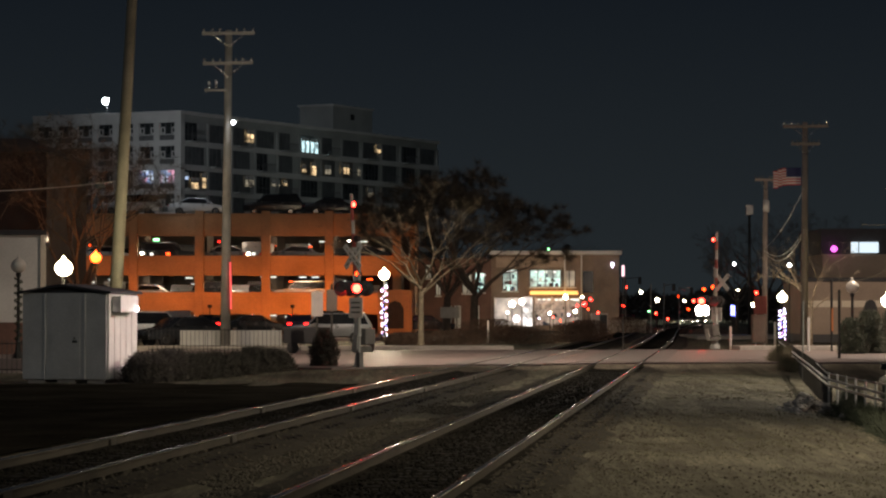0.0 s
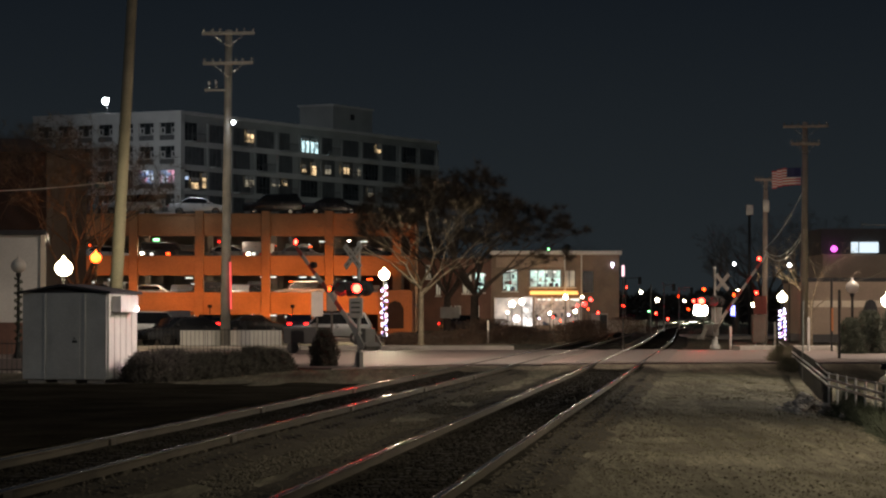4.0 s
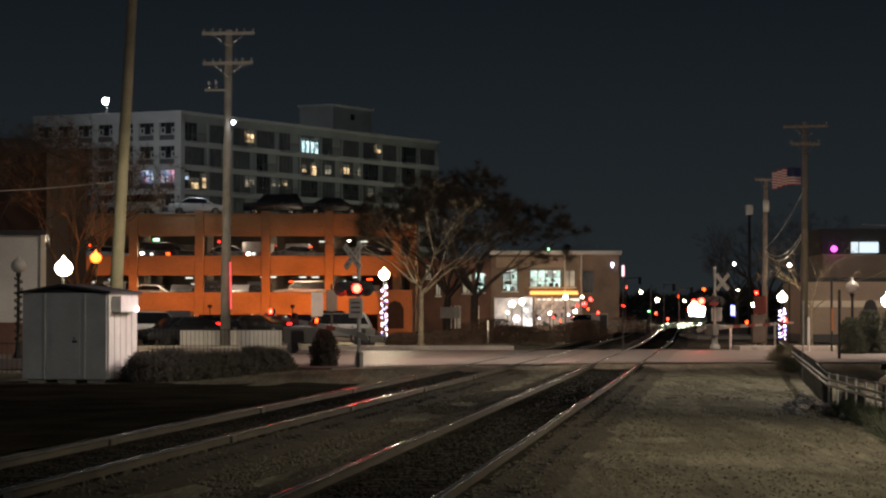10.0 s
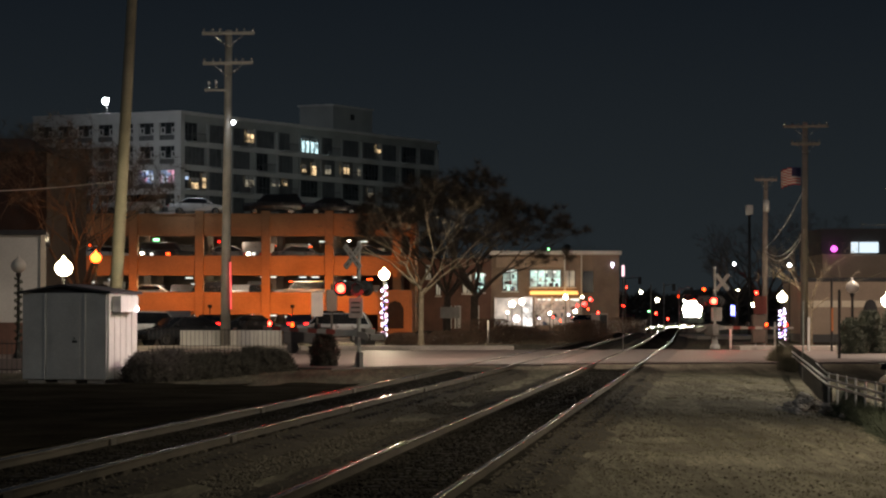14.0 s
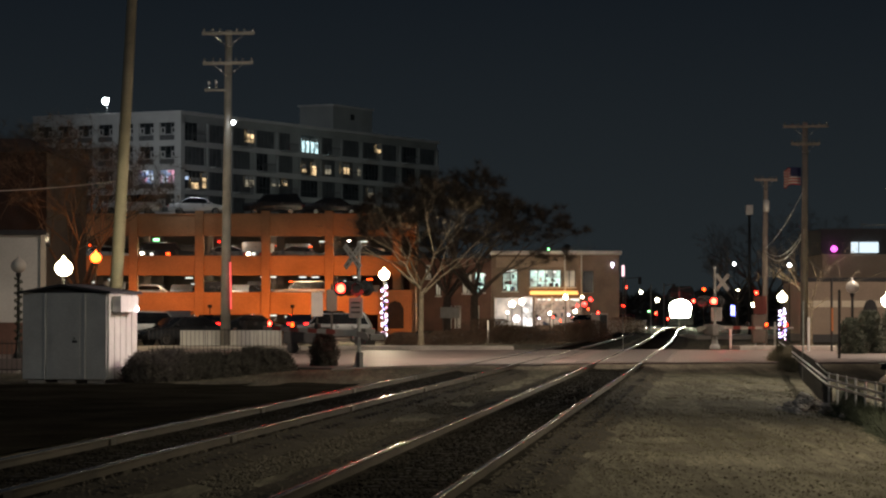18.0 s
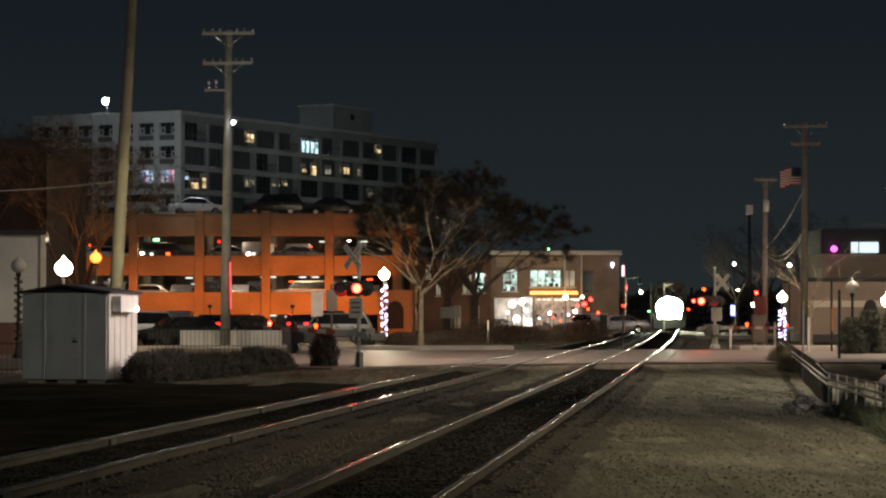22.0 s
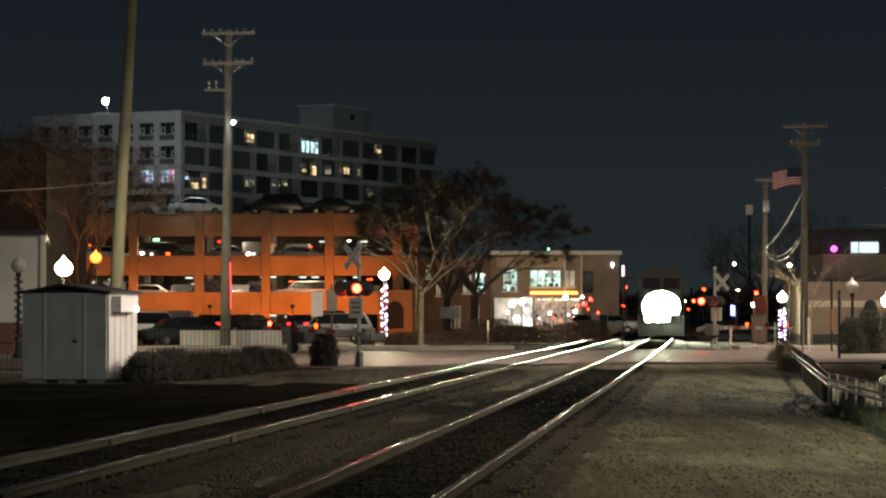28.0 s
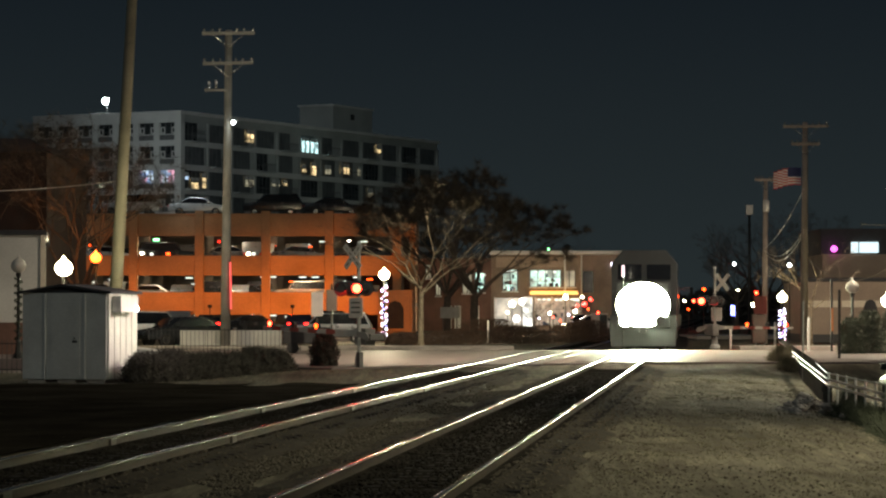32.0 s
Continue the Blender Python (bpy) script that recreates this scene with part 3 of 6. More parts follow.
def arm_lamp(parent, x, lit):
    cas = part("arm_lamp", R((0, -0.055, 0.06), (0, 0.055, 0.06), 0.1, 0.1, 14), M["black"], parent)
    cas.matrix_basis = pose(x, 0, 0.09)
    made = []
    for side in (0, 180):
        lens = bmesh.new()
        for yy, idx, rr in ((-0.003, 0, 0.078), (0.003, 1, 0.095)):
            ringv = [lens.verts.new((rr * math.cos(i * math.tau / 14), yy, rr * math.sin(i * math.tau / 14))) for i in range(14)]
            f = lens.faces.new(ringv if idx == 0 else ringv[::-1])
            f.material_index = idx
        pl = part("lens", lens, G["red_lamp"] if lit else G["amber_lamp"], cas, "small red gate lamp")
        pl.data.materials.append(M["black"])
        pl.matrix_basis = pose(0, 0, 0, 0, 0, side) @ pose(0, -0.062, 0.06)
        made.append(pl)
    return made


def gate(xyz, turn, label, mast=3.85, buck=3.48, lamps=2.48, pivot=1.08, off=-0.14, lamp_off=-0.24):
    """A crossing gate. The lowered arm lies along its own -x, its front is -y."""
    g = thing("crossing_gate", xyz, label, "crossing gate", "crossing gates", turn)
    part("base", lathe([(0.24, -0.1), (0.23, 0.05), (0.15, 0.09), (0.12, 0.40), (0.08, 0.46)], 12), M["white_metal"], g, "cast base painted silver")
    part("mast", R((0, 0, 0.3), (0, 0, mast), 0.06, 0.055, 12), M["mast_grey"], g, "grey steel mast")
    part("mast_cap", lathe([(0.075, mast), (0.07, mast + 0.05), (0.02, mast + 0.1)], 10), M["white_metal"], g)
    part("junction_box", B(0.14, 0.30, -0.26, -0.1, 0.0, 0.50, 0.02), M["gate_grey"], g, "small grey junction box")
    crossbuck(g, buck, -0.12, off)
    part("crossbar", B(lamp_off - 0.5, lamp_off + 0.5, -0.05, 0.05, lamps - 0.04, lamps + 0.04, 0.01), M["black"], g)
    pairs = []
    for s in (lamp_off - 0.36, lamp_off + 0.36):
        pairs.append([flasher(g, s, -0.20, lamps, 28), flasher(g, s, 0.20, lamps, 208)])
    sg = part("white_sign", B(-0.30, 0.30, -0.012, 0.012, -0.31, 0.31, 0.003), M["dull_white"], g, "white rectangular sign with dark bars")
    sg.matrix_basis = pose(0, -0.13, lamps - 0.60)
    for k in range(3):
        part("lettering", B(-0.2, 0.2, -0.018, -0.0135, 0.13 - k * 0.15, 0.18 - k * 0.15), M["post_steel"], sg)
    hs = part("mechanism_housing", B(-0.30, 0.24, 0.06, 0.50, -0.26, 0.26, 0.05), M["gate_grey"], g, "dull grey gate mechanism housing")
    hs.matrix_basis = pose(0, 0, pivot - 0.1)
    arm = part("gate_arm", prism([(-0.1, -0.12), (0.6, -0.075), (0.6, 0.075), (-0.1, 0.12)], -0.06, 0.06, 0.012), M["white_metal"], g, "red and white striped gate arm")
    arm.matrix_basis = pose(-0.06, 0.02, pivot, 0, 0, 180)
    for i in range(9):
        x0, x1 = 0.60 + i * 0.42, 0.60 + (i + 1) * 0.42
        h = 0.075 - 0.003 * i
        part("arm_stripe", B(x0, x1, -0.02, 0.02, -h, h, 0.004), M["dull_red"] if i % 2 else M["dull_white"], arm, "dull red stripe" if i % 2 else "dull white stripe")
    for s in (-0.66, 0.10):
        part("counterweight_arm", prism([(-0.05, -0.07), (-0.30, -0.16), (-0.52, -0.22), (-0.60, -0.10), (-0.50, 0.02), (-0.05, 0.09)], s - 0.02, s + 0.02, 0.006), M["mast_grey"], arm)
    part("counterweight", B(-0.58, -0.40, -0.58, 0.02, -0.20, 0.0, 0.02), M["gate_grey"], arm, "grey counterweight blocks")
    arm_lamp(arm, 4.02, True)
    mids = [arm_lamp(arm, 1.85, False), arm_lamp(arm, 2.95, False)]
    return arm, pairs, mids


arm_l, flash_l, mid_l = gate((-2.62, 84.6, -0.06), -44, "silver crossing gate with crossbuck beside the bush")
arm_r, flash_r, mid_r = gate((12.42, 124.0, 0.1), 136, "silver crossing gate with crossbuck on the far pavement", 3.55, 2.93, 2.07, 0.86, -0.34, 0.25)


# ---- relay house and poles on the near side ----
def relay_house():
    h = thing("relay_house", (-9.03, 73.0, -0.24), "grey metal railway equipment shed with ribbed panels", "shed", "", -13)
    for x in (-2.3, -1.45, -0.6):
        part("skid_block", B(x, x + 0.5, 0.08, 2.3, 0.0, 0.10, 0.01), M["concrete"], h, "flat concrete footing block")
    part("body", B(-2.40, -0.02, 0.02, 2.35, 0.10, 2.44, 0.01), M["shed_front"], h, "grey painted steel body")
    for x0, x1 in ((-2.42, -1.80), (-1.74, -0.66), (-0.60, -0.03)):
        part("panel", B(x0, x1, -0.012, 0.025, 0.12, 2.44, 0.006), M["shed_front"], h)
    for x in (-1.77, -0.63):
        part("seam", B(x - 0.022, x + 0.022, -0.045, 0.02, 0.12, 2.44, 0.006), M["shed_trim"], h, "pale vertical seam")
    d = part("door", B(-1.62, -0.78, -0.03, 0.0, 0.22, 2.20, 0.008), M["shed_front"], h, "flush grey door")
    part("handle", B(-0.98, -0.84, -0.07, -0.028, 1.10, 1.16, 0.01), M["black"], d)
    part("hasp", B(-0.95, -0.90, -0.06, -0.028, 1.18, 1.26, 0.006), M["steel"], d)
    for i in range(5):
        part("rib_panel", B(-0.02, 0.035, 0.04 + i * 0.46, 0.46 + i * 0.46, 0.12, 2.44, 0.012), M["shed_trim"], h, "white ribbed side panel")
    part("roof", prism([(-2.52, 2.42), (-1.3, 2.62), (0.14, 2.42), (0.14, 2.48), (-1.3, 2.69), (-2.52, 2.48)], -0.14, 2.45, 0.004), M["roof_dark"], h, "dark low gabled roof")
    part("gable", prism([(-2.40, 2.42), (-0.02, 2.42), (-1.3, 2.61)], 0.03, 2.33), M["roof_dark"], h)
    eb = part("equipment_box", B(0.04, 0.30, 0.25, 1.65, 1.92, 2.36, 0.015), M["white"], h, "white box under the eaves")
    part("side_lamp", B(0.31, 0.36, 1.46, 1.53, 1.97, 2.04, 0.02), G["white_lamp"], h, "small bright white lamp")
    return h


relay_house()
lamp("shed_lamp", "POINT", (-7.5, 74.0, 2.2), 9, (1.0, 0.95, 0.9), 0.05)


def utility_pole(xyz, height, r, lean, label, material, arms=(), dia=2.44):
    p = thing("utility_pole", xyz, label, "utility pole", "utility poles")
    top = Vector((lean[0], lean[1], height))
    smooth(part("pole", R((0, 0, -0.2), top, r, r * 0.68, 14), material, p))
    for k, (drop, width, turn) in enumerate(arms):
        c = top * ((height - drop) / height)
        a = part("crossarm", B(-width / 2, width / 2, -0.055, 0.055, -0.07, 0.07, 0.01), material, p, "weathered wooden crossarm")
        a.matrix_basis = pose(c.x, c.y - r, c.z, 0, random.uniform(-1.2, 1.2), turn)
        for x in (-0.47, -0.3, -0.16, 0.16, 0.3, 0.47):
            ins = part("insulator", lathe([(0.02, 0.0), (0.05, 0.06), (0.035, 0.09), (0.05, 0.13), (0.02, 0.18)], 8), M["steel"], a)
            ins.matrix_basis = pose(x * width, 0, 0.07)
        for s in (-1, 1):
            part("brace", R((s * width * 0.3, 0, -0.05), (0, 0.05, -0.62), 0.018, 0.018, 6), M["steel"], a)
    return p


utility_pole((-9.79, 80, -0.2), 14.5, 0.20, (0.78, 0, 0), "leaning pale wooden utility pole behind the shed", M["pole_wood"])
pole2 = utility_pole((-10.2, 127, -0.1), 15.0, 0.24, (0.15, 0, 0), "tall wooden utility pole with two crossarms", M["pole_grey"], ((0.18, 2.45, 2), (1.58, 2.35, -3)))
for dx, dz, hh in ((-0.75, 12.2, 0.42), (-0.42, 12.25, 0.4)):
    part("cutout", lathe([(0.03, dz), (0.07, dz + 0.06), (0.05, dz + hh * 0.5), (0.07, dz + hh * 0.8), (0.02, dz + hh)], 8), M["steel"], pole2).matrix_basis = pose(dx, -0.2, 0)
part("cutout_arm", B(-0.95, 0.1, -0.25, -0.18, 12.10, 12.2, 0.01), M["pole_grey"], pole2)
smooth(part("pole_lamp", lathe([(0.03, 0.02), (0.08, 0.07), (0.08, 0.15), (0.03, 0.20)], 10), G["white_lamp"], pole2, "small white lamp")).matrix_basis = pose(0.42, -0.6, 10.5)
part("lamp_arm", R((0.1, -0.1, 10.7), (0.42, -0.6, 10.8), 0.025), M["steel"], pole2)
# glow stands in for light thrown back by the red strip
part("marker_tube", R((0.30, -0.3, 1.9), (0.26, -0.3, 4.1), 0.045, 0.045, 8), G["red_strip"], pole2, "red strip, its reflected light put in as glow")

right_pole = utility_pole((19.42, 146, -0.1), 12.0, 0.21, (0.1, 0, 0), "brown wooden utility pole with two crossarms", M["pole_brown"], ((0.25, 2.45, 4), (1.2, 1.55, 4)))
mid_pole = utility_pole((18.95, 160, -0.2), 9.7, 0.18, (0.1, 0, 0), "wooden utility pole with a small transformer", M["pole_brown"], ((0.05, 1.3, 0),))
smooth(part("transformer", lathe([(0.14, 7.75), (0.19, 7.8), (0.19, 8.4), (0.12, 8.48)], 12), M["white_metal"], mid_pole, "pale grey cylinder")).matrix_basis = pose(0.1, -0.25, 0)
far_pole = utility_pole((22.6, 200, -0.2), 9.7, 0.13, (0.0, 0, 0), "dark pole with a square light box on top", M["black"])
part("light_box", B(-0.26, 0.26, -0.26, 0.26, 9.0, 9.75, 0.04), M["white_metal"], far_pole)
for a, b, drop in (((19.4, 145.7, 8.3), (18.97, 160, 5.4), 0.4), ((19.4, 145.7, 6.1), (18.97, 160, 5.3), 0.8), ((19.4, 145.7, 5.95), (18.97, 160, 5.2), 0.95)):
    tagged(part("hanging_cable", tube(sag(a, b, drop, 24), 0.017), M["cable_metal"], None, "slack pale cable hanging between the poles"), category="cable", group="cables")
for a, b, drop in (((-12.0, 60, 4.34), (-9.62, 80, 5.55), 0.10), ((21.6, 140, 6.2), (40, 150, 7.5), 0.5), ((19.5, 145.8, 4.6), (25.6, 140, 7.0), 2.3)):
    tagged(part("overhead_cable", tube(sag(a, b, drop), 0.014), M["cable_dull"], None, "thin overhead cable between poles"), category="cable", group="cables")
sb = thing("splice_case", (-9.95, 78.6, 5.34), "dark oblong splice case on the overhead cable", "splice case", "", 82)
part("case", tube([(-0.34, 0, 0), (-0.28, 0, 0), (0.28, 0, 0.02), (0.34, 0, 0.02)], 0.075, 10), M["black"], sb)
for x in (-0.36, 0.36):
    part("end_cap", R((x - 0.03, 0, 0.01), (x + 0.03, 0, 0.01), 0.045), M["black"], sb)


# ---- ornamental street lamps ----
def acorn_lamp(xyz, height, on, fairy, label, scale=1.0):
    l = thing("street_lamp", xyz, label, "street lamp", "ornamental street lamps")
    part("post", lathe([(0.20, 0), (0.20, 0.25), (0.12, 0.35), (0.09, 0.7), (0.065, 0.8), (0.055, height - 0.9), (0.09, height - 0.86), (0.10, height - 0.75), (0.06, height - 0.7)], 12), M["lamp_black"], l, "black cast-iron post")
    s = scale
    h = height - 0.72
    smooth(part("globe", lathe([(0.10, h), (0.22 * s, h + 0.08 * s), (0.285 * s, h + 0.22 * s), (0.265 * s, h + 0.36 * s), (0.16 * s, h + 0.47 * s), (0.06 * s, h + 0.53 * s), (0.065 * s, h + 0.57 * s), (0.02, h + 0.65 * s)], 16),
                on or M["acorn_off"], l, "glowing acorn globe" if on else "unlit frosted acorn globe"))
    if fairy:
        vs = {0: bmesh.new(), 1: bmesh.new(), 2: bmesh.new()}
        for i in range(74):
            z = 0.35 + (height - 1.4) * min(1, max(0, (i + random.uniform(-2, 2)) / 74))
            a = i * 0.62 + random.uniform(-0.3, 0.3)
            rr = 0.17
            bm = vs[random.choice((0, 0, 0, 1, 2))]
            bmesh.ops.create_icosphere(bm, subdivisions=1, radius=random.uniform(0.02, 0.055), matrix=Matrix.Translation((rr * math.cos(a), rr * math.sin(a), z)))
        tagged(part("fairy_light_string", vs[0], G["fairy"], l, "string of white fairy lights wound round the post"), kind="stuff")
        tagged(part("fairy_light_string", vs[2], G["fairy_pink"], l, "pink fairy lights wound round the post"), kind="stuff")
        tagged(part("fairy_light_string", vs[1], G["fairy_blue"], l, "blue fairy lights wound round the post"), kind="stuff")
    return l


acorn_lamp((-3.58, 165, -0.1), 4.45, G["acorn_on"], True, "lit black street lamp wound with fairy lights", 1.15)
acorn_lamp((18.75, 150, -0.2), 3.15, G["acorn_on"], True, "lit street lamp with fairy lights by the far pole", 0.95)
acorn_lamp((17.35, 115, -0.1), 3.3, None, False, "unlit black street lamp with a frosted globe")
wall_lamp = acorn_lamp((-15.65, 100, -0.15), 4.0, None, False, "unlit black street lamp with a leafy garland beside the white wall")
gar, grnd = bmesh.new(), random.Random(12)
for i in range(900):
    z, a = 0.7 + 2.4 * i / 900, i * 0.06
    c = Vector((0.13 * math.cos(a), 0.13 * math.sin(a), z))
    d = Vector((grnd.gauss(0, 1), grnd.gauss(0, 1), grnd.gauss(0, 1))).normalized() * grnd.uniform(0.03, 0.08)
    e = d.orthogonal().normalized() * 0.025
    gar.faces.new([gar.verts.new(p) for p in (c - e, c + e, c + d)])
tagged(part("garland", gar, M["leaf_dark"], wall_lamp, "dark leafy garland wound round the post"), kind="stuff")
acorn_lamp((-16.78, 120, -0.1), 4.1, G["acorn_on"], False, "lit black street lamp behind the shed", 1.35)
acorn_lamp((-19.2, 150, -0.1), 5.2, G["sodium_on"], False, "orange sodium street lamp among bare branches", 1.1)
acorn_lamp((22.95, 140, -0.1), 2.75, G["warm_lamp"], False, "lit yellowish street lamp by the beige building", 1.2)
for xyz, e, c in (((-3.58, 163.5, 4.3), 3200, WARM), ((19.0, 151.6, 3.4), 260, WARM), ((-16.8, 118.6, 4.0), 700, WARM), ((-19.2, 148.5, 5.0), 480, SODIUM), ((5.9, 226, 2.6), 520, WARM), ((10.3, 226.5, 3.1), 380, (1.0, 0.84, 0.68)), ((14.9, 242, 2.9), 260, WARM), ((22.6, 138.5, 2.6), 260, (1.0, 0.78, 0.35))):
    lamp("lamp_light", "POINT", xyz, e, c, 0.25)
# unseen orange fill spot added to brighten the stair tower's arch
lamp("arch_fill", "SPOT", (-3.5, 197.5, 0.8), 420, SODIUM, 0.2, (-3.6, 204, 1.6), 75)


# ---- parking deck ----
DX0, DX1, DY = -34.4, -2.2, 212.0
LEVELS = ((0.0, 1.55), (3.15, 4.55), (5.95, 7.6))


def parking_deck():
    d = thing("parking_deck", (0, 0, 0), "three-storey orange-lit stucco parking deck with open levels", "parking deck")
    for i, (z0, z1) in enumerate(((1.45, 3.10), (4.50, 5.95), (7.58, 9.25))):
        x = DX0
        while x < DX1 - 0.1:
            x1 = min(x + 5.1, DX1)
            part("spandrel", B(x + 0.01, x1 - 0.01, DY + 0.05, DY + 0.45, z0, z1, 0.02), M["deck"], d, "stucco spandrel panel")
            x = x1
        lift = 1.32 if i == 2 else 0.60
        part("deck_slab", B(DX0, DX1, DY + 0.45, DY + 34, z0 + lift, z0 + lift + 0.3), M["deck_in"], d)
        part("ledge", B(DX0, DX1, DY - 0.02, DY + 0.5, z1, z1 + 0.10, 0.02), M["deck"], d)
    for x in (-34.4, -29.3, -24.2, -19.05, -13.85, -8.9, -3.6):
        part("column", B(x - 0.33, x + 0.33, DY - 0.28, DY + 0.6, 0, 9.55, 0.03), M["deck"], d, "square stucco column")
        for yy in (10, 20, 30):
            part("inner_column", B(x - 0.25, x + 0.25, DY + yy, DY + yy + 0.5, 0, 8.0), M["deck_in"], d)
    part("rear_wall", B(DX0, DX1, DY + 34, DY + 34.4, 0, 9.3), M["deck_in"], d)
    part("end_wall", B(DX1 - 0.4, DX1, DY + 0.5, DY + 34, 0, 9.3), M["deck"], d)
    part("end_wall", B(DX0, DX0 + 0.4, DY + 0.5, DY + 34, 0, 9.3), M["deck"], d)
    # strip lights under the slabs
    for z in (2.0, 5.05, 8.48):
        for k in range(5):
            x = -31 + k * 6.1
            part("strip_light", B(x, x + 0.8, DY + 8, DY + 8.2, z - 0.02, z + 0.06, 0.01), G["strip"], d)
    # small lamps on the ceilings and at the ramps
    for x, z, key in ((-24.1, 6.3, "warm_lamp"), (-23.5, 6.3, "warm_lamp"), (-22.9, 6.1, "dim_white"), (-21.3, 6.15, "amber_lamp"), (-18.0, 7.2, "red_dim"), (-14.6, 6.5, "dim_white"), (-15.4, 6.8, "dim_white"), (-9.9, 7.2, "tube_white"),
                      (-7.6, 7.25, "warm_lamp"), (-6.6, 7.2, "tube_white"), (-20.6, 4.3, "tube_white"), (-14.6, 4.38, "tube_white"), (-13.9, 4.38, "tube_white"), (-11.5, 4.36, "tube_white"), (-10.5, 4.36, "tube_white"), (-7.2, 4.36, "tube_white"),
                      (-15.3, 1.3, "amber_lamp"), (-14.6, 1.3, "tube_white"), (-13.9, 1.3, "tube_white"), (-20.2, 1.3, "tube_white"), (-18.2, 1.3, "tube_white")):
        part("deck_lamp_and_glint", B(x, x + 0.16 + 0.4 * (key == "tube_white"), DY + 5.0, DY + 5.1, z + 0.02, z + 0.12, 0.02), G[key], d)
    for x, z, key in ((-24.35, 6.12, "warm_lamp"), (-23.75, 6.15, "warm_lamp"), (-23.0, 6.1, "dim_white"), (-21.7, 6.12, "amber_lamp"), (-15.4, 6.12, "warm_lamp"), (-15.0, 6.12, "dim_white")):
        part("parking_lamp", B(x, x + 0.26, DY + 0.8, DY + 0.86, z, z + 0.18, 0.05), G[key], d)
    # small glowing boxes stand in for reflections on the parked cars
    glint = random.Random(88)
    for z0, z1 in ((3.9, 4.4), (7.0, 7.45), (1.15, 1.42)):
        for k in range(11):
            x, zz, ww = glint.uniform(-33, -4.2), glint.uniform(z0, z1), glint.uniform(0.08, 0.5)
            part("deck_lamp_and_glint", B(x, x + ww, DY + 20.0, DY + 20.06, zz, zz + glint.uniform(0.05, 0.1), 0.01), G[glint.choice(("tube_white", "dim_white", "tube_white", "amber_lamp"))], d)
    # green glowing box painted in for a lens-flare ghost; no sign hangs here
    gs = part("flare_ghost", B(-22.75, -22.3, DY + 1.0, DY + 1.08, 7.24, 7.40, 0.02), G["green"], d, "small green glow standing in for a lens-flare ghost")
    # arched stair tower at the street corner
    t = part("stair_tower", B(-4.9, -2.3, DY - 8, DY - 0.3, 0, 3.3, 0.03), M["deck"], d, "low stucco corner block")
    part("arch_surround", B(-4.6, -2.6, DY - 8.12, DY - 8.0, 0.2, 2.9, 0.02), M["deck"], t)
    # flat dark sheet stands in for the shade inside the arch
    part("arch_shade", prism([(-4.25, 0.4), (-2.95, 0.4), (-2.95, 1.9), (-3.2, 2.35), (-3.6, 2.5), (-4.0, 2.35), (-4.25, 1.9)], DY - 8.16, DY - 8.125), M["roof_dark"], t, "dark arched sheet standing in for the shaded opening")
    return d


parking_deck()
# made-up fixtures, added to go with the orange fill spots
for x in (-30, -24, -17.5, -11.3, -6.2):
    fl = thing("floodlight", (x, 203.7, 0.0), "made-up small dark floodlight on a short post at an orange fill spot", "floodlight", "floodlights")
    part("post", R((0, 0, -0.1), (0, 0, 1.95), 0.04), M["lamp_black"], fl)
    part("head", B(-0.16, 0.16, -0.1, 0.1, 1.95, 2.2, 0.03), M["lamp_black"], fl)
    part("lens", B(-0.13, 0.13, 0.1, 0.11, 1.98, 2.17), G["sodium_on"], fl, "orange lens")
# unseen fill points added behind the spandrels to brighten the parked cars
for z in (1.9, 4.85, 8.2):
    for x in (-29.5, -22.0, -16.4, -10.8, -6.3):
        lamp("deck_fill", "POINT", (x, 212.95, z), 120, (1.0, 0.87, 0.70), 0.25)


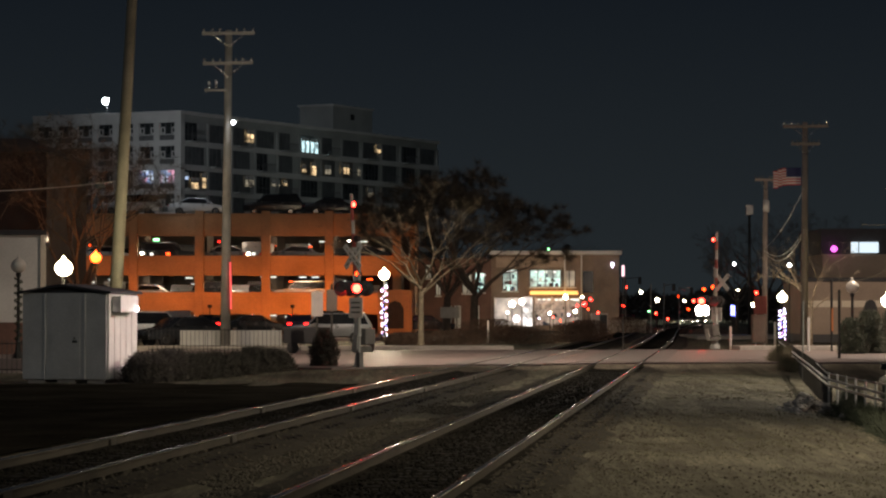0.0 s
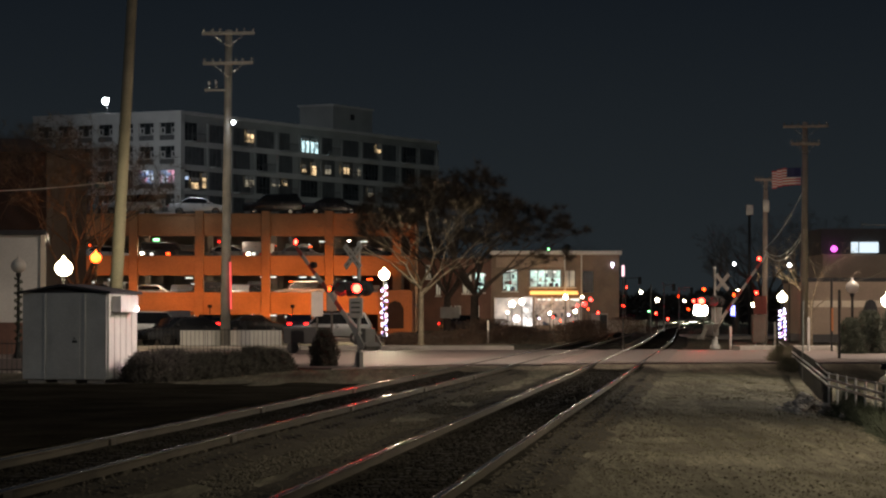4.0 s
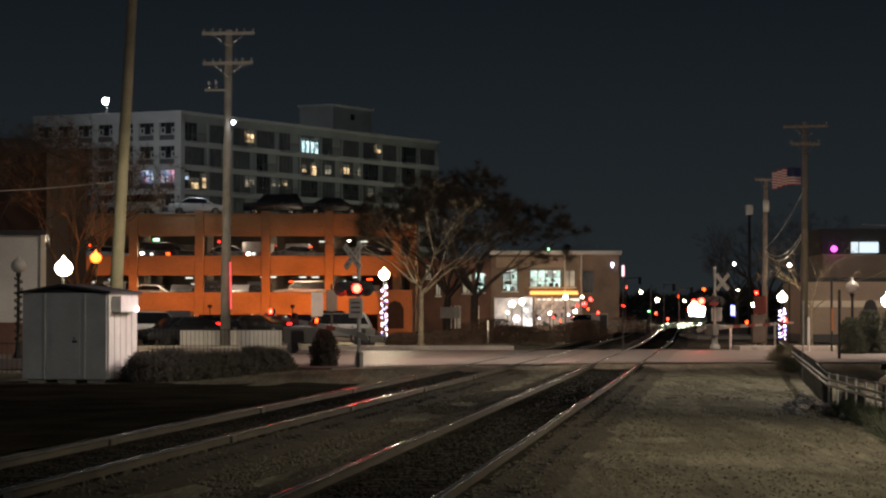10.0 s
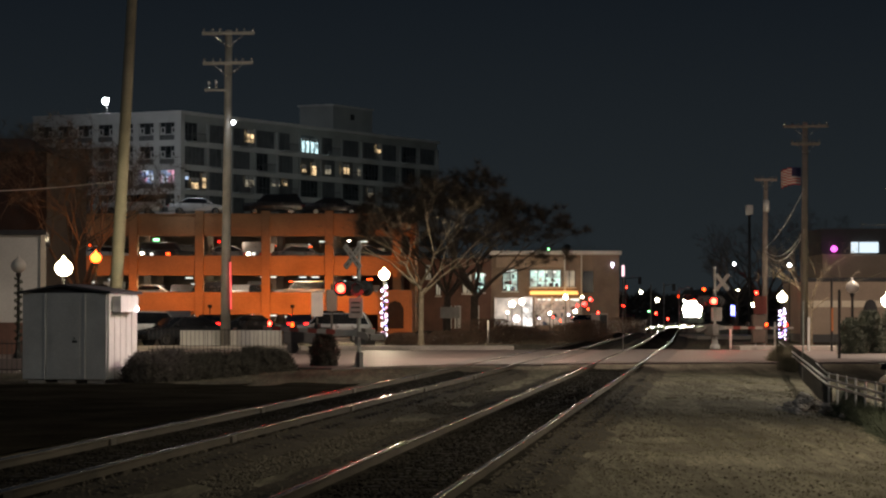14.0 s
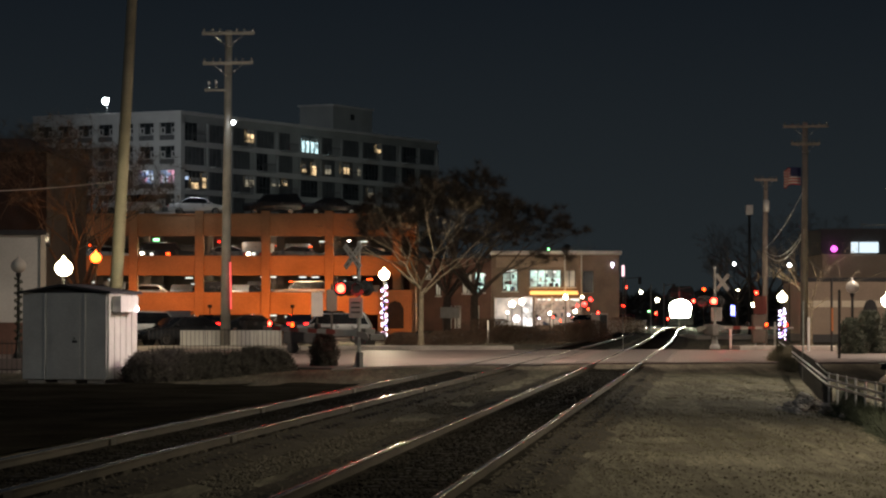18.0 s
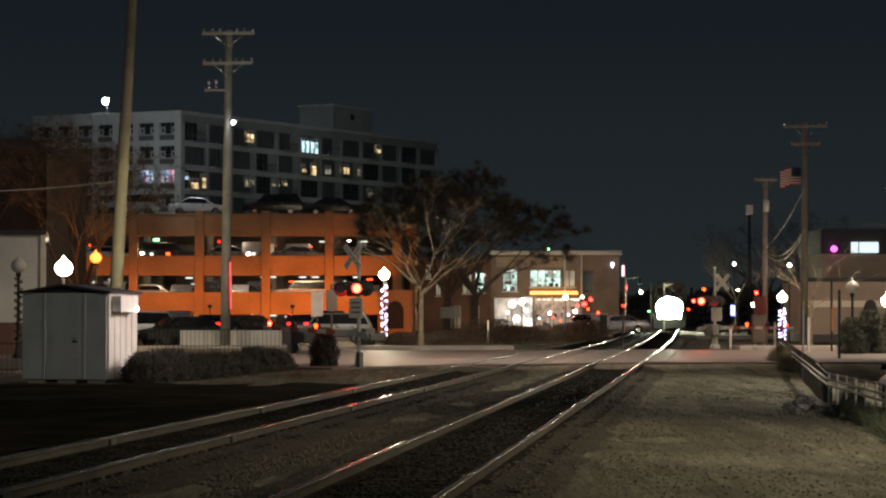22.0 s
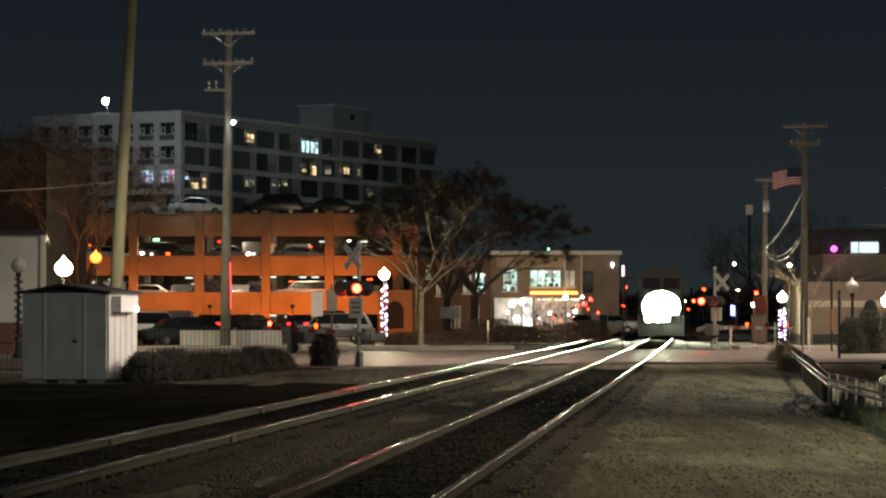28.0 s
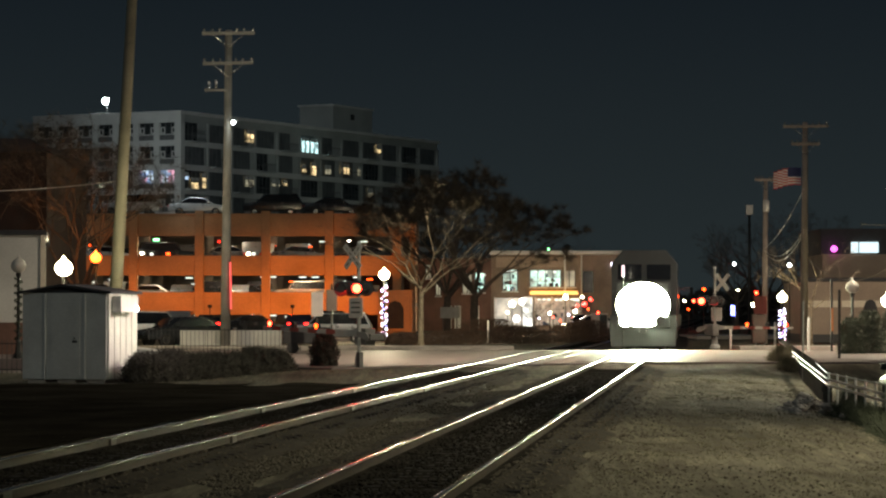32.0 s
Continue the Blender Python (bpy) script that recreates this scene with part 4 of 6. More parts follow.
# ---- cars ----
def car(xyz, rz, paint, label, kind="saloon", lights="", group="parked cars"):
    c = thing("car", xyz, label, "car", group, rz)
    h = {"saloon": 1.45, "suv": 1.75, "pickup": 1.8}[kind]
    L, W = 4.7, 0.9
    if kind == "saloon":
        prof = [(-2.3, 0.35), (2.3, 0.35), (2.35, 0.6), (2.2, 0.78), (1.25, 0.92), (0.55, h - 0.05), (-0.7, h), (-1.55, 1.02), (-2.2, 0.98), (-2.35, 0.65)]
        cab = [(1.12, 0.95), (0.5, h - 0.10), (-0.7, h - 0.06), (-1.45, 1.02)]
    elif kind == "suv":
        prof = [(-2.3, 0.4), (2.3, 0.4), (2.35, 0.75), (2.2, 1.0), (1.25, 1.08), (0.7, h - 0.06), (-1.9, h), (-2.3, 1.05), (-2.35, 0.7)]
        cab = [(1.15, 1.1), (0.66, h - 0.12), (-1.85, h - 0.08), (-2.15, 1.08)]
    else:
        prof = [(-2.6, 0.5), (2.4, 0.5), (2.45, 0.85), (2.3, 1.1), (1.35, 1.15), (0.8, h - 0.04), (-0.5, h), (-0.75, 1.1), (-2.6, 1.08)]
        cab = [(1.25, 1.15), (0.75, h - 0.1), (-0.45, h - 0.08), (-0.6, 1.15)]
    smooth(part("body", prism(prof, -W, W, 0.05), paint, c))
    part("window_glass", prism(cab, -W - 0.012, W + 0.012, 0.01), M["glass_dark"], c, "dark window glass")
    (fx, fz), (gx, gz) = cab[0], cab[1]
    part("windscreen", prism([(fx + 0.03, fz), (gx + 0.05, gz), (gx - 0.02, gz), (fx - 0.05, fz)], -W + 0.12, W - 0.12), M["glass_dark"], c)
    for x in (-1.42, 1.42):
        for s in (-1, 1):
            wh = part("wheel", R((x, s * (W - 0.2), 0.33), (x, s * (W + 0.015), 0.33), 0.33, 0.33, 16), M["tyre"], c, "black tyre")
            part("rim", R((x, s * (W + 0.0), 0.33), (x, s * (W + 0.025), 0.33), 0.2, 0.18, 12), M["chrome"], wh)
    for s in (-0.62, 0.62):
        part("headlight", B(2.22, 2.34, s - 0.18, s + 0.18, 0.66, 0.78, 0.02), G["warm_lamp"] if "h" in lights else M["chrome"], c)
        part("tail_light", B(-2.36 if kind != "pickup" else -2.64, -2.26, s - 0.16, s + 0.16, 0.72, 0.86, 0.02), G["red_dim"] if "t" in lights else M["red"], c)
    for s in (-1, 1):
        part("mirror", B(0.75, 0.95, s * W - 0.02 + (0.0 if s > 0 else -0.16), s * W + 0.02 + (0.16 if s > 0 else 0.0), 1.0, 1.14, 0.02), paint, c)
    return c


PAINT = {
    "white": mat("white_car_paint", (0.70, 0.70, 0.68), 0.3, 0, 2, 0.06, 0.0, 30, 0.6),
    "silver": mat("silver_car_paint", (0.42, 0.43, 0.44), 0.3, 0.5, 2, 0.06, 0.0, 30, 0.6),
    "dark": mat("dark_car_paint", (0.03, 0.032, 0.036), 0.25, 0.2, 2, 0.1, 0.0, 30, 0.6),
    "red": mat("red_car_paint", (0.30, 0.02, 0.02), 0.3, 0.1, 2, 0.08, 0.0, 30, 0.6),
    "grey": mat("grey_car_paint", (0.14, 0.14, 0.145), 0.3, 0.3, 2, 0.08, 0.0, 30, 0.6),
    "blue": mat("blue_car_paint", (0.05, 0.07, 0.12), 0.3, 0.3, 2, 0.08, 0.0, 30, 0.6),
}
UPPER = (
    ((-32.2, 0, "white", "suv"), (-27.4, 180, "dark", "saloon"), (-23.0, 0, "white", "saloon"), (-20.6, 90, "grey", "saloon"), (-18.3, -90, "dark", "suv"), (-16.2, 90, "silver", "saloon"), (-14.9, -90, "dark", "saloon"),
     (-11.0, 180, "white", "suv"), (-6.4, 0, "silver", "saloon")),
    ((-31.4, 180, "dark", "saloon"), (-26.6, 0, "silver", "saloon"), (-21.8, 0, "dark", "suv"), (-17.2, 180, "grey", "saloon"), (-14.9, 90, "grey", "suv"), (-11.2, 0, "grey", "saloon"), (-6.3, 180, "dark", "saloon")),
    ((-30.0, 0, "grey", "saloon"), (-24.6, 180, "silver", "suv"), (-19.3, 0, "silver", "saloon"), (-13.4, 180, "dark", "suv"), (-8.6, 0, "dark", "saloon")),
)
for z, row, where in zip((2.36, 5.41, 9.21), UPPER, ("on the first deck", "on the second deck", "on the open top deck")):
    for x, turn, name, kind in row:
        car((x, DY + (1.95 if turn in (0, 180) else 3.4), z), turn, PAINT[name], name + " car parked " + where, kind, "")
deep = random.Random(5)
for z, where in ((2.36, "deep inside the first deck"), (5.41, "deep inside the second deck")):
    for k in range(10):
        name, kind = deep.choice(("white", "silver", "dark", "grey", "silver", "white")), deep.choice(("saloon", "suv"))
        car((-32.4 + 2.95 * k + deep.uniform(-0.25, 0.25), DY + 9.0, z), deep.choice((90, -90)), PAINT[name], name + " car parked " + where, kind, "")
for k, (x, turn, name, kind) in enumerate(((-32, 0, "dark", "saloon"), (-27.2, 180, "grey", "suv"), (-22.4, 0, "white", "suv"), (-19.4, 90, "silver", "suv"), (-17.1, 90, "dark", "saloon"), (-13.9, 0, "dark", "saloon"), (-10.6, 90, "blue", "saloon"), (-8.2, 90, "dark", "suv"))):
    car((x, 200.8, 0.0), turn, PAINT[name], name + " " + kind.replace("suv", "tall estate") + " parked before the deck", kind, "t" if k in (4, 6) else "")


# ---- apartment block behind the deck ----
def apartment_block():
    a = thing("apartment_block", (-32.8, 339, 0), "long pale apartment block with lit windows at night", "apartment building", "", 62.5)
    top, deep, long = 26.85, 22.6, 70.0
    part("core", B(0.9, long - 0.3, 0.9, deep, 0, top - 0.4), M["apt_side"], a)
    part("roof", B(-0.05, long, -0.05, deep + 0.1, top - 0.4, top, 0.03), M["apt"], a, "flat roof edge")
    floors = [23.2 - 3.02 * k for k in range(6)]
    # short end: pale grid of piers and bands with square windows
    bays = [(0.96 + 3.12 * k, 3.27 + 3.12 * k) for k in range(7)]
    part("wall_end", B(0.0, 0.9, 0, 0.96, 0, top - 0.4, 0.01), M["apt"], a, "pale concrete end wall")
    for (y0, y1), (n0, n1) in zip(bays, bays[1:] + [(deep, deep)]):
        part("pier", B(0.0, 0.9, y1, n0, 0, top - 0.4, 0.01), M["apt"], a, "pale concrete pier")
    part("parapet", B(0.02, 0.9, 0, deep, 25.4, top - 0.4), M["apt"], a)
    for k, z in enumerate(floors):
        part("band", B(0.02, 0.9, 0, deep, z - 0.75, z), M["apt"], a, "pale concrete band")
        for j, (y0, y1) in enumerate(bays):
            w = new("window")
            w.parent = a
            lit = k == 2 and j < 2
            part("pane", B(0.42, 0.46, y0, y1, z, z + 2.27), G["goods_blue"] if lit else M["end_glass"], w)
            part("window_frame", B(0.34, 0.42, y0, y1, z + 0.66, z + 0.78, 0.01), M["frame_white"], w)
            for yy in (y0 + 0.75, y1 - 0.75):
                part("mullion", B(0.35, 0.42, yy - 0.05, yy + 0.05, z + 0.78, z + 2.2, 0.01), M["rail_grey"], w)
            for yy in (y0 + 0.06, y1 - 0.66):
                sq = part("sash", B(0.36, 0.42, yy, yy + 0.60, z + 1.52, z + 1.66, 0.01), M["frame_white"], w)
                part("sash_bar", B(0.36, 0.42, yy, yy + 0.60, z + 0.84, z + 0.98, 0.01), M["frame_white"], sq)
                part("sash_bar", B(0.36, 0.42, yy, yy + 0.12, z + 0.98, z + 1.52, 0.01), M["frame_white"], sq)
                part("sash_bar", B(0.36, 0.42, yy + 0.48, yy + 0.60, z + 0.98, z + 1.52, 0.01), M["frame_white"], sq)
            part("balcony_panel", B(0.20, 0.26, y0, y1, z, z + 0.62, 0.01), M["rail_grey"], w)
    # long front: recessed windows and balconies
    part("wall_front", B(0.9, long, 0.45, 0.9, 0, top - 0.4), M["apt_side"], a, "darker grey wall")
    lit = ((16.0, 17.9, 0, 0.55, 2.1, "room_warm"), (30.2, 32.2, 0, 0.0, 1.9, "room_cool"), (32.5, 34.6, 0, 0.0, 1.9, "room_cool"), (51.0, 52.3, 0, 0.9, 2.1, "room_warm"),
           (30.2, 31.4, 1, 0.35, 1.35, "room_warm"), (32.8, 34.1, 1, 0.0, 1.75, "room_warm"), (36.3, 38.2, 1, 0.35, 1.6, "room_dim"), (40.7, 43.3, 1, 0.6, 1.9, "room_warm"), (45.6, 46.7, 1, 0.5, 1.8, "room_dim"),
           (15.6, 18.3, 2, 0.8, 2.2, "room_dim"), (22.3, 24.5, 2, 1.1, 2.0, "room_dim"), (25.3, 26.4, 2, 1.3, 2.0, "room_warm"), (1.0, 2.2, 2, 1.1, 2.0, "room_blue"), (2.7, 4.6, 2, 0.0, 1.4, "room_warm"),
           (5.2, 6.3, 2, 0.2, 2.0, "room_warm"), (48.5, 50.0, 2, 0.6, 1.9, "room_dim"))
    rnd = random.Random(17)
    for k, z in enumerate(floors):
        part("band", B(0.9, long, 0.08, 0.5, z - 0.72, z - 0.02, 0.01), M["apt"], a, "pale concrete floor band")
        for j in range(12):
            x0 = 1.2 + 5.72 * j
            x1 = min(x0 + 5.3, long - 0.5)
            part("pier", B(x1, x1 + 0.42, 0.12, 0.5, z - 0.02, z + 2.3, 0.01), M["apt_side"], a, "darker grey pier")
            w = new("window")
            w.parent = a
            solid = rnd.choice((0.5, 0.9, 1.5, 2.2))
            part("infill_panel", B(x0 + 5.3 - solid, x1, 0.30, 0.46, z, z + 2.28, 0.01), M["apt_side"], w, "plain darker grey infill")
            edge = x1 - solid
            part("pane", B(x0, edge, 0.40, 0.46, z, z + 2.28), M["sky_grey_glass"] if rnd.random() < 0.75 else M["end_glass"], w)
            n = max(2, round((edge - x0) / 0.95))
            for i in range(n + 1):
                xx = x0 + (edge - x0) * i / n
                part("mullion", B(xx - 0.045, xx + 0.045, 0.34, 0.40, z, z + 2.28, 0.01), M["rail_grey"], w)
            part("transom", B(x0, edge, 0.35, 0.39, z + 0.72, z + 0.80, 0.01), M["rail_grey"], w)
            if j % 2 == k % 2:
                b = part("balcony", B(x0 + 0.1, x0 + 3.6, -0.75, 0.1, z - 0.25, z - 0.08, 0.01), M["apt_side"], a, "shallow balcony with rail")
                part("balustrade", B(x0 + 0.12, x0 + 3.58, -0.73, -0.69, z + 0.82, z + 0.92, 0.01), M["rail_grey"], b)
                for i in range(9):
                    xx = x0 + 0.14 + 3.4 * i / 8
                    part("baluster", B(xx - 0.03, xx + 0.03, -0.73, -0.69, z - 0.08, z + 0.82), M["rail_grey"], b)
    for u0, u1, k, z0, z1, key in lit:
        z = floors[k]
        w = new("lit_window")
        w.parent = a
        part("pane", B(u0, u1, 0.26, 0.29, z + z0, z + z1), G[key], w, "lit window")
        n = max(1, round((u1 - u0) / 0.9))
        for i in range(n + 1):
            xx = u0 + (u1 - u0) * i / n
            part("mullion", B(xx - 0.05, xx + 0.05, 0.20, 0.26, z + z0 - 0.05, z + z1 + 0.05, 0.01), M["rail_grey"], w)
        part("blind", B(u0 + 0.05, u1 - 0.05, 0.22, 0.25, z + z1 - 0.35 - 0.3 * rnd.random(), z + z1, 0.005), M["frame_white"], w, "half-drawn pale blind")
    # lift house on the roof
    p = part("lift_house", B(47, 58.4, 5, 10.5, top, top + 3.9, 0.03), M["apt_side"], a, "plain lift house on the roof")
    part("parapet", B(46.8, 58.6, 4.8, 10.7, top + 3.9, top + 4.15, 0.02), M["apt"], p)
    part("vent", B(52, 53, 4.9, 5.0, top + 2.2, top + 3.0, 0.02), M["black"], p)
    fl = part("flood_mast", R((0.6, 11.6, top - 0.4), (0.6, 11.6, top + 1.5), 0.06), M["steel"], a)
    smooth(part("flood_lamp", lathe([(0.1, -0.45), (0.32, -0.3), (0.44, 0.05), (0.32, 0.32), (0.1, 0.42)], 12), G["white_lamp"], fl, "bright white roof floodlight")).matrix_basis = pose(0.3, 11.6, top + 1.6)
    return a


apartment_block()


# ---- shops by the tracks ----
def stock(w, x0, x1, z0, z1, y, n):
    """Goods on shelves and ceiling tubes behind a shop pane."""
    rnd = random.Random(int(x0 * 10) + n)
    for i in range(2):
        zz = z0 + (z1 - z0) * (0.30 + 0.28 * i)
        part("shelf", B(x0, x1, y - 0.03, y, zz, zz + 0.03), M["rail_grey"], w)
    for i in range(n):
        zz = z0 + (z1 - z0) * rnd.choice((0.0, 0.31, 0.59))
        xx, ww, hh = rnd.uniform(x0, x1 - 0.25), rnd.uniform(0.10, 0.30), rnd.uniform(0.12, 0.36)
        part("parcel", B(xx, xx + ww, y - 0.04, y, zz, zz + hh, 0.01), rnd.choice((PAINT["blue"], PAINT["dark"], M["leaf_dark"], M["white"], PAINT["red"], M["pole_dark"])), w)
    for i in range(3):
        xx = x0 + (x1 - x0) * (0.15 + 0.3 * i)
        part("ceiling_tube", B(xx, xx + 0.28, y - 0.03, y, z1 - 0.16 - 0.1 * rnd.random(), z1 - 0.06, 0.01), G["tube_white"], w)


def shop_building():
    s = thing("shop_building", (0, 0, 0), "two-storey brick shop with lit windows and an orange awning", "shop building")
    y = 235.0
    part("wall_front", B(4.2, 13.0, y + 0.4, y + 14, 0, 6.6), M["brick_tan"], s, "tan brick wall")
    part("old_wall", B(-8, 4.18, y + 0.4, y + 14, 0, 6.3), M["brick_dark"], s, "dark brick wall")
    part("side_wing", B(13.01, 15.3, y + 0.42, y + 14, 0, 6.6, 0.02), M["brick_tan"], s, "brick wing")
    part("cornice", B(4.0, 15.5, y - 0.2, y + 14.2, 6.62, 6.95, 0.02), M["stucco_white"], s, "pale cornice")
    part("fascia", B(4.6, 10.6, y + 0.15, y + 0.42, 5.5, 6.4, 0.02), M["beige"], s)
    for x0, x1, z0, z1, g in ((5.2, 6.45, 3.5, 5.3, "goods_cool"), (7.55, 10.2, 3.85, 5.25, "goods_cool"), (10.45, 11.45, 3.85, 5.2, "room_dim"), (1.7, 2.5, 3.3, 5.0, "room_dim"), (2.8, 3.6, 3.4, 5.0, "goods_cool"), (-1.5, -1.0, 4.6, 5.7, "room_dim"), (-0.6, -0.2, 3.1, 4.2, "room_dim")):
        w = new("window")
        w.parent = s
        part("pane", B(x0, x1, y + 0.30, y + 0.34, z0, z1), G["pane_cool"] if g == "goods_cool" else G[g], w, "lit upstairs window")
        if g == "goods_cool":
            stock(w, x0, x1, z0, z1, y + 0.29, 12)
        n = max(2, int((x1 - x0) / 0.6))
        for i in range(n + 1):
            xx = x0 + (x1 - x0) * i / n
            part("mullion", B(xx - 0.03, xx + 0.03, y + 0.20, y + 0.28, z0 - 0.05, z1 + 0.05, 0.01), M["black"], w)
        part("sill", B(x0 - 0.1, x1 + 0.1, y + 0.1, y + 0.42, z0 - 0.16, z0 - 0.05, 0.01), M["stucco_white"], w)
    part("dark_window", B(12.1, 13.05, y + 0.3, y + 0.38, 3.3, 5.2, 0.02), M["glass_dark"], s)
    # the cloth glows to stand in for the lights beneath it
    part("awning", prism([(7.5, 3.15), (11.7, 3.15), (11.6, 3.45), (7.6, 3.45)], y - 0.9, y + 0.4, 0.02), G["awning"], s, "orange awning, glowing in place of the lights beneath")
    for x0, x1 in ((4.5, 5.9), (6.0, 7.3), (8.0, 9.4), (9.5, 10.8), (10.9, 11.8)):
        w = new("shop_window")
        w.parent = s
        part("pane", B(x0, x1, y + 0.26, y + 0.32, 0.5, 2.85), G["pane_white"] if x1 < 7.5 else G["room_shop"], w, "bright shop window" if x1 < 7.5 else "dim warm shop window")
        if x1 > 7.5:
            stock(w, x0, x1, 0.5, 2.85, y + 0.25, 6)
        part("frame", B(x0 - 0.06, x0, y + 0.2, y + 0.42, 0.3, 2.95, 0.01), M["white"], w)
        part("frame", B(x1, x1 + 0.06, y + 0.2, y + 0.42, 0.3, 2.95, 0.01), M["white"], w)
    part("lit_banner", B(6.95, 7.75, y + 0.02, y + 0.1, 0.4, 2.95, 0.02), G["bright_panel"], s, "tall bright white lit panel")
    for x in (0.2, 1.0, 2.6):
        part("doorway", B(x, x + 0.55, y + 0.26, y + 0.36, 0.2, 2.2, 0.02), M["stucco_white"], s)
    part("downpipe", R((10.55, y - 0.1, 0), (10.55, y - 0.1, 6.9), 0.07), M["stucco_white"], s)
    part("downpipe", R((12.0, y - 0.1, 0.0), (12.0, y - 0.1, 6.9), 0.06), M["stucco_white"], s)
    part("roof_vent", lathe([(0.25, 6.95), (0.25, 7.3), (0.4, 7.4), (0.05, 7.6)], 10), M["black"], s).matrix_basis = pose(10.9, y + 3, 0)
    part("roof_lamp", lathe([(0.02, 6.95), (0.12, 7.0), (0.12, 7.15), (0.02, 7.2)], 8), G["green"], s).matrix_basis = pose(9.1, y - 0.1, 0)
    part("corner_lamp", lathe([(0.02, 5.5), (0.11, 5.65), (0.11, 5.85), (0.02, 5.95)], 10), G["fairy"], s, "small white wall lamp").matrix_basis = pose(14.7, y + 0.3, 0)
    return s


shop_building()


def globe(xyz, r, g, label, post=True, cat="lamp"):
    l = thing("street_light", (xyz[0], xyz[1], 0.0), label, cat, "distant lights")
    if post:
        part("post", R((0, 0, -0.3), (0, 0, xyz[2] - r * 0.8), 0.035, 0.03, 8), M["lamp_black"], l)
    else:
        part("post", R((0, 0, -0.3), (0, 0, xyz[2] - r * 0.8), 0.035, 0.035, 6), M["post_steel"], l)
    smooth(part("lamp_head", lathe([(r * 0.3, xyz[2] - r), (r * 0.85, xyz[2] - r * 0.5), (r, xyz[2]), (r * 0.75, xyz[2] + r * 0.6), (r * 0.15, xyz[2] + r)], 12), g, l))


for xyz, r, key, label in (
    ((10.3, 228, 2.9), 0.38, "warm_lamp", "lit globe lamp before the shops"), ((8.9, 226, 1.55), 0.25, "warm_lamp", "small warm globe lamp"),
    ((11.2, 230, 1.7), 0.28, "warm_lamp", "small warm globe lamp"), ((5.7, 224, 2.3), 0.5, "warm_lamp", "bright globe lamp by the shop wall"),
    ((6.1, 225, 1.1), 0.5, "fairy", "violet-white lamp by the shop wall"), ((14.9, 245, 2.7), 0.34, "warm_lamp", "white globe lamp on the corner"),
    ((21.9, 300, 3.8), 0.35, "warm_lamp", "small distant street light"), ((22.9, 290, 2.9), 0.42, "warm_lamp", "small distant street light"),
    ((20.2, 210, 3.4), 0.24, "amber_lamp", "orange street light by the tracks"), ((24.7, 230, 5.7), 0.22, "white_lamp", "white street light far off"),
    ((25.0, 230, 3.5), 0.16, "warm_lamp", "small distant street light"), ((26.3, 230, 2.25), 0.34, "warm_lamp", "low wide street light far off"),
    ((21.7, 170, 4.6), 0.2, "white_lamp", "white street light beyond the poles"),
    ((19.4, 168, 2.85), 0.16, "red_lamp", "small red signal far off"), ((19.85, 168, 2.6), 0.13, "amber_lamp", "small amber light far off"),
    ((13.1, 262, 4.9), 0.16, "red_lamp", "red traffic signal far off"), ((16.6, 250, 2.2), 0.2, "red_lamp", "red tail light of distant traffic"), ((22.6, 288, 1.5), 0.2, "red_lamp", "red light of distant traffic"),
    ((19.6, 285, 1.0), 0.16, "red_lamp", "red light of distant traffic"), ((23.6, 285, 0.9), 0.16, "red_lamp", "red light of distant traffic"),
    ((17.7, 262, 4.0), 0.17, "red_lamp", "red traffic signal far off"), ((17.6, 232, 1.7), 0.17, "green", "small green light by a cabinet"),
    ((23.3, 262, 2.7), 0.24, "warm_lamp", "yellow light of distant traffic"), ((24.2, 262, 2.7), 0.26, "red_lamp", "red traffic signal far off"), ((23.9, 264, 1.9), 0.2, "amber_lamp", "amber light of distant traffic"),
    ((28.8, 300, 2.4), 0.2, "white_lamp", "small white light far off"), ((26.9, 310, 3.4), 0.18, "amber_lamp", "small amber light far off"), ((12.3, 215, 1.6), 0.13, "red_lamp", "red tail light of a waiting car"),
):
    globe(xyz, r * 0.55, G[key], label, r > 0.2)
# coloured glints of the shop front
for x, y, z, r, key in ((9.3, 229, 1.2, 0.12, "red_dim"), (9.9, 229, 0.9, 0.10, "amber_lamp"), (10.6, 229, 1.4, 0.13, "fairy"), (11.0, 229, 0.8, 0.09, "amber_lamp"), (8.1, 229, 1.1, 0.10, "fairy"), (11.7, 228, 2.9, 0.14, "warm_lamp"),
                        (11.9, 228, 2.3, 0.26, "red_dim"), (12.4, 228, 2.7, 0.22, "red_dim"), (11.3, 228, 2.2, 0.16, "red_dim"), (12.2, 228, 1.9, 0.12, "amber_lamp"), (6.6, 227, 2.5, 0.34, "warm_lamp"), (6.9, 227, 1.0, 0.15, "fairy"), (5.4, 227, 1.6, 0.16, "warm_lamp")):
    globe((x, y, z), r * 0.75, G[key], "small coloured light before the shops", False)
wc = thing("signal_cabinet", (11.7, 200, -0.1), "white signal cabinet beside the far street", "cabinet")
part("body", B(-0.75, 0.45, 0, 0.5, 0.0, 1.65, 0.03), M["dull_white"], wc)
part("door", B(-0.70, -0.2, -0.02, 0.0, 0.1, 1.55, 0.01), M["dull_white"], wc)
part("door", B(-0.15, 0.4, -0.02, 0.0, 0.1, 1.55, 0.01), M["black"], wc, "dark cabinet door")


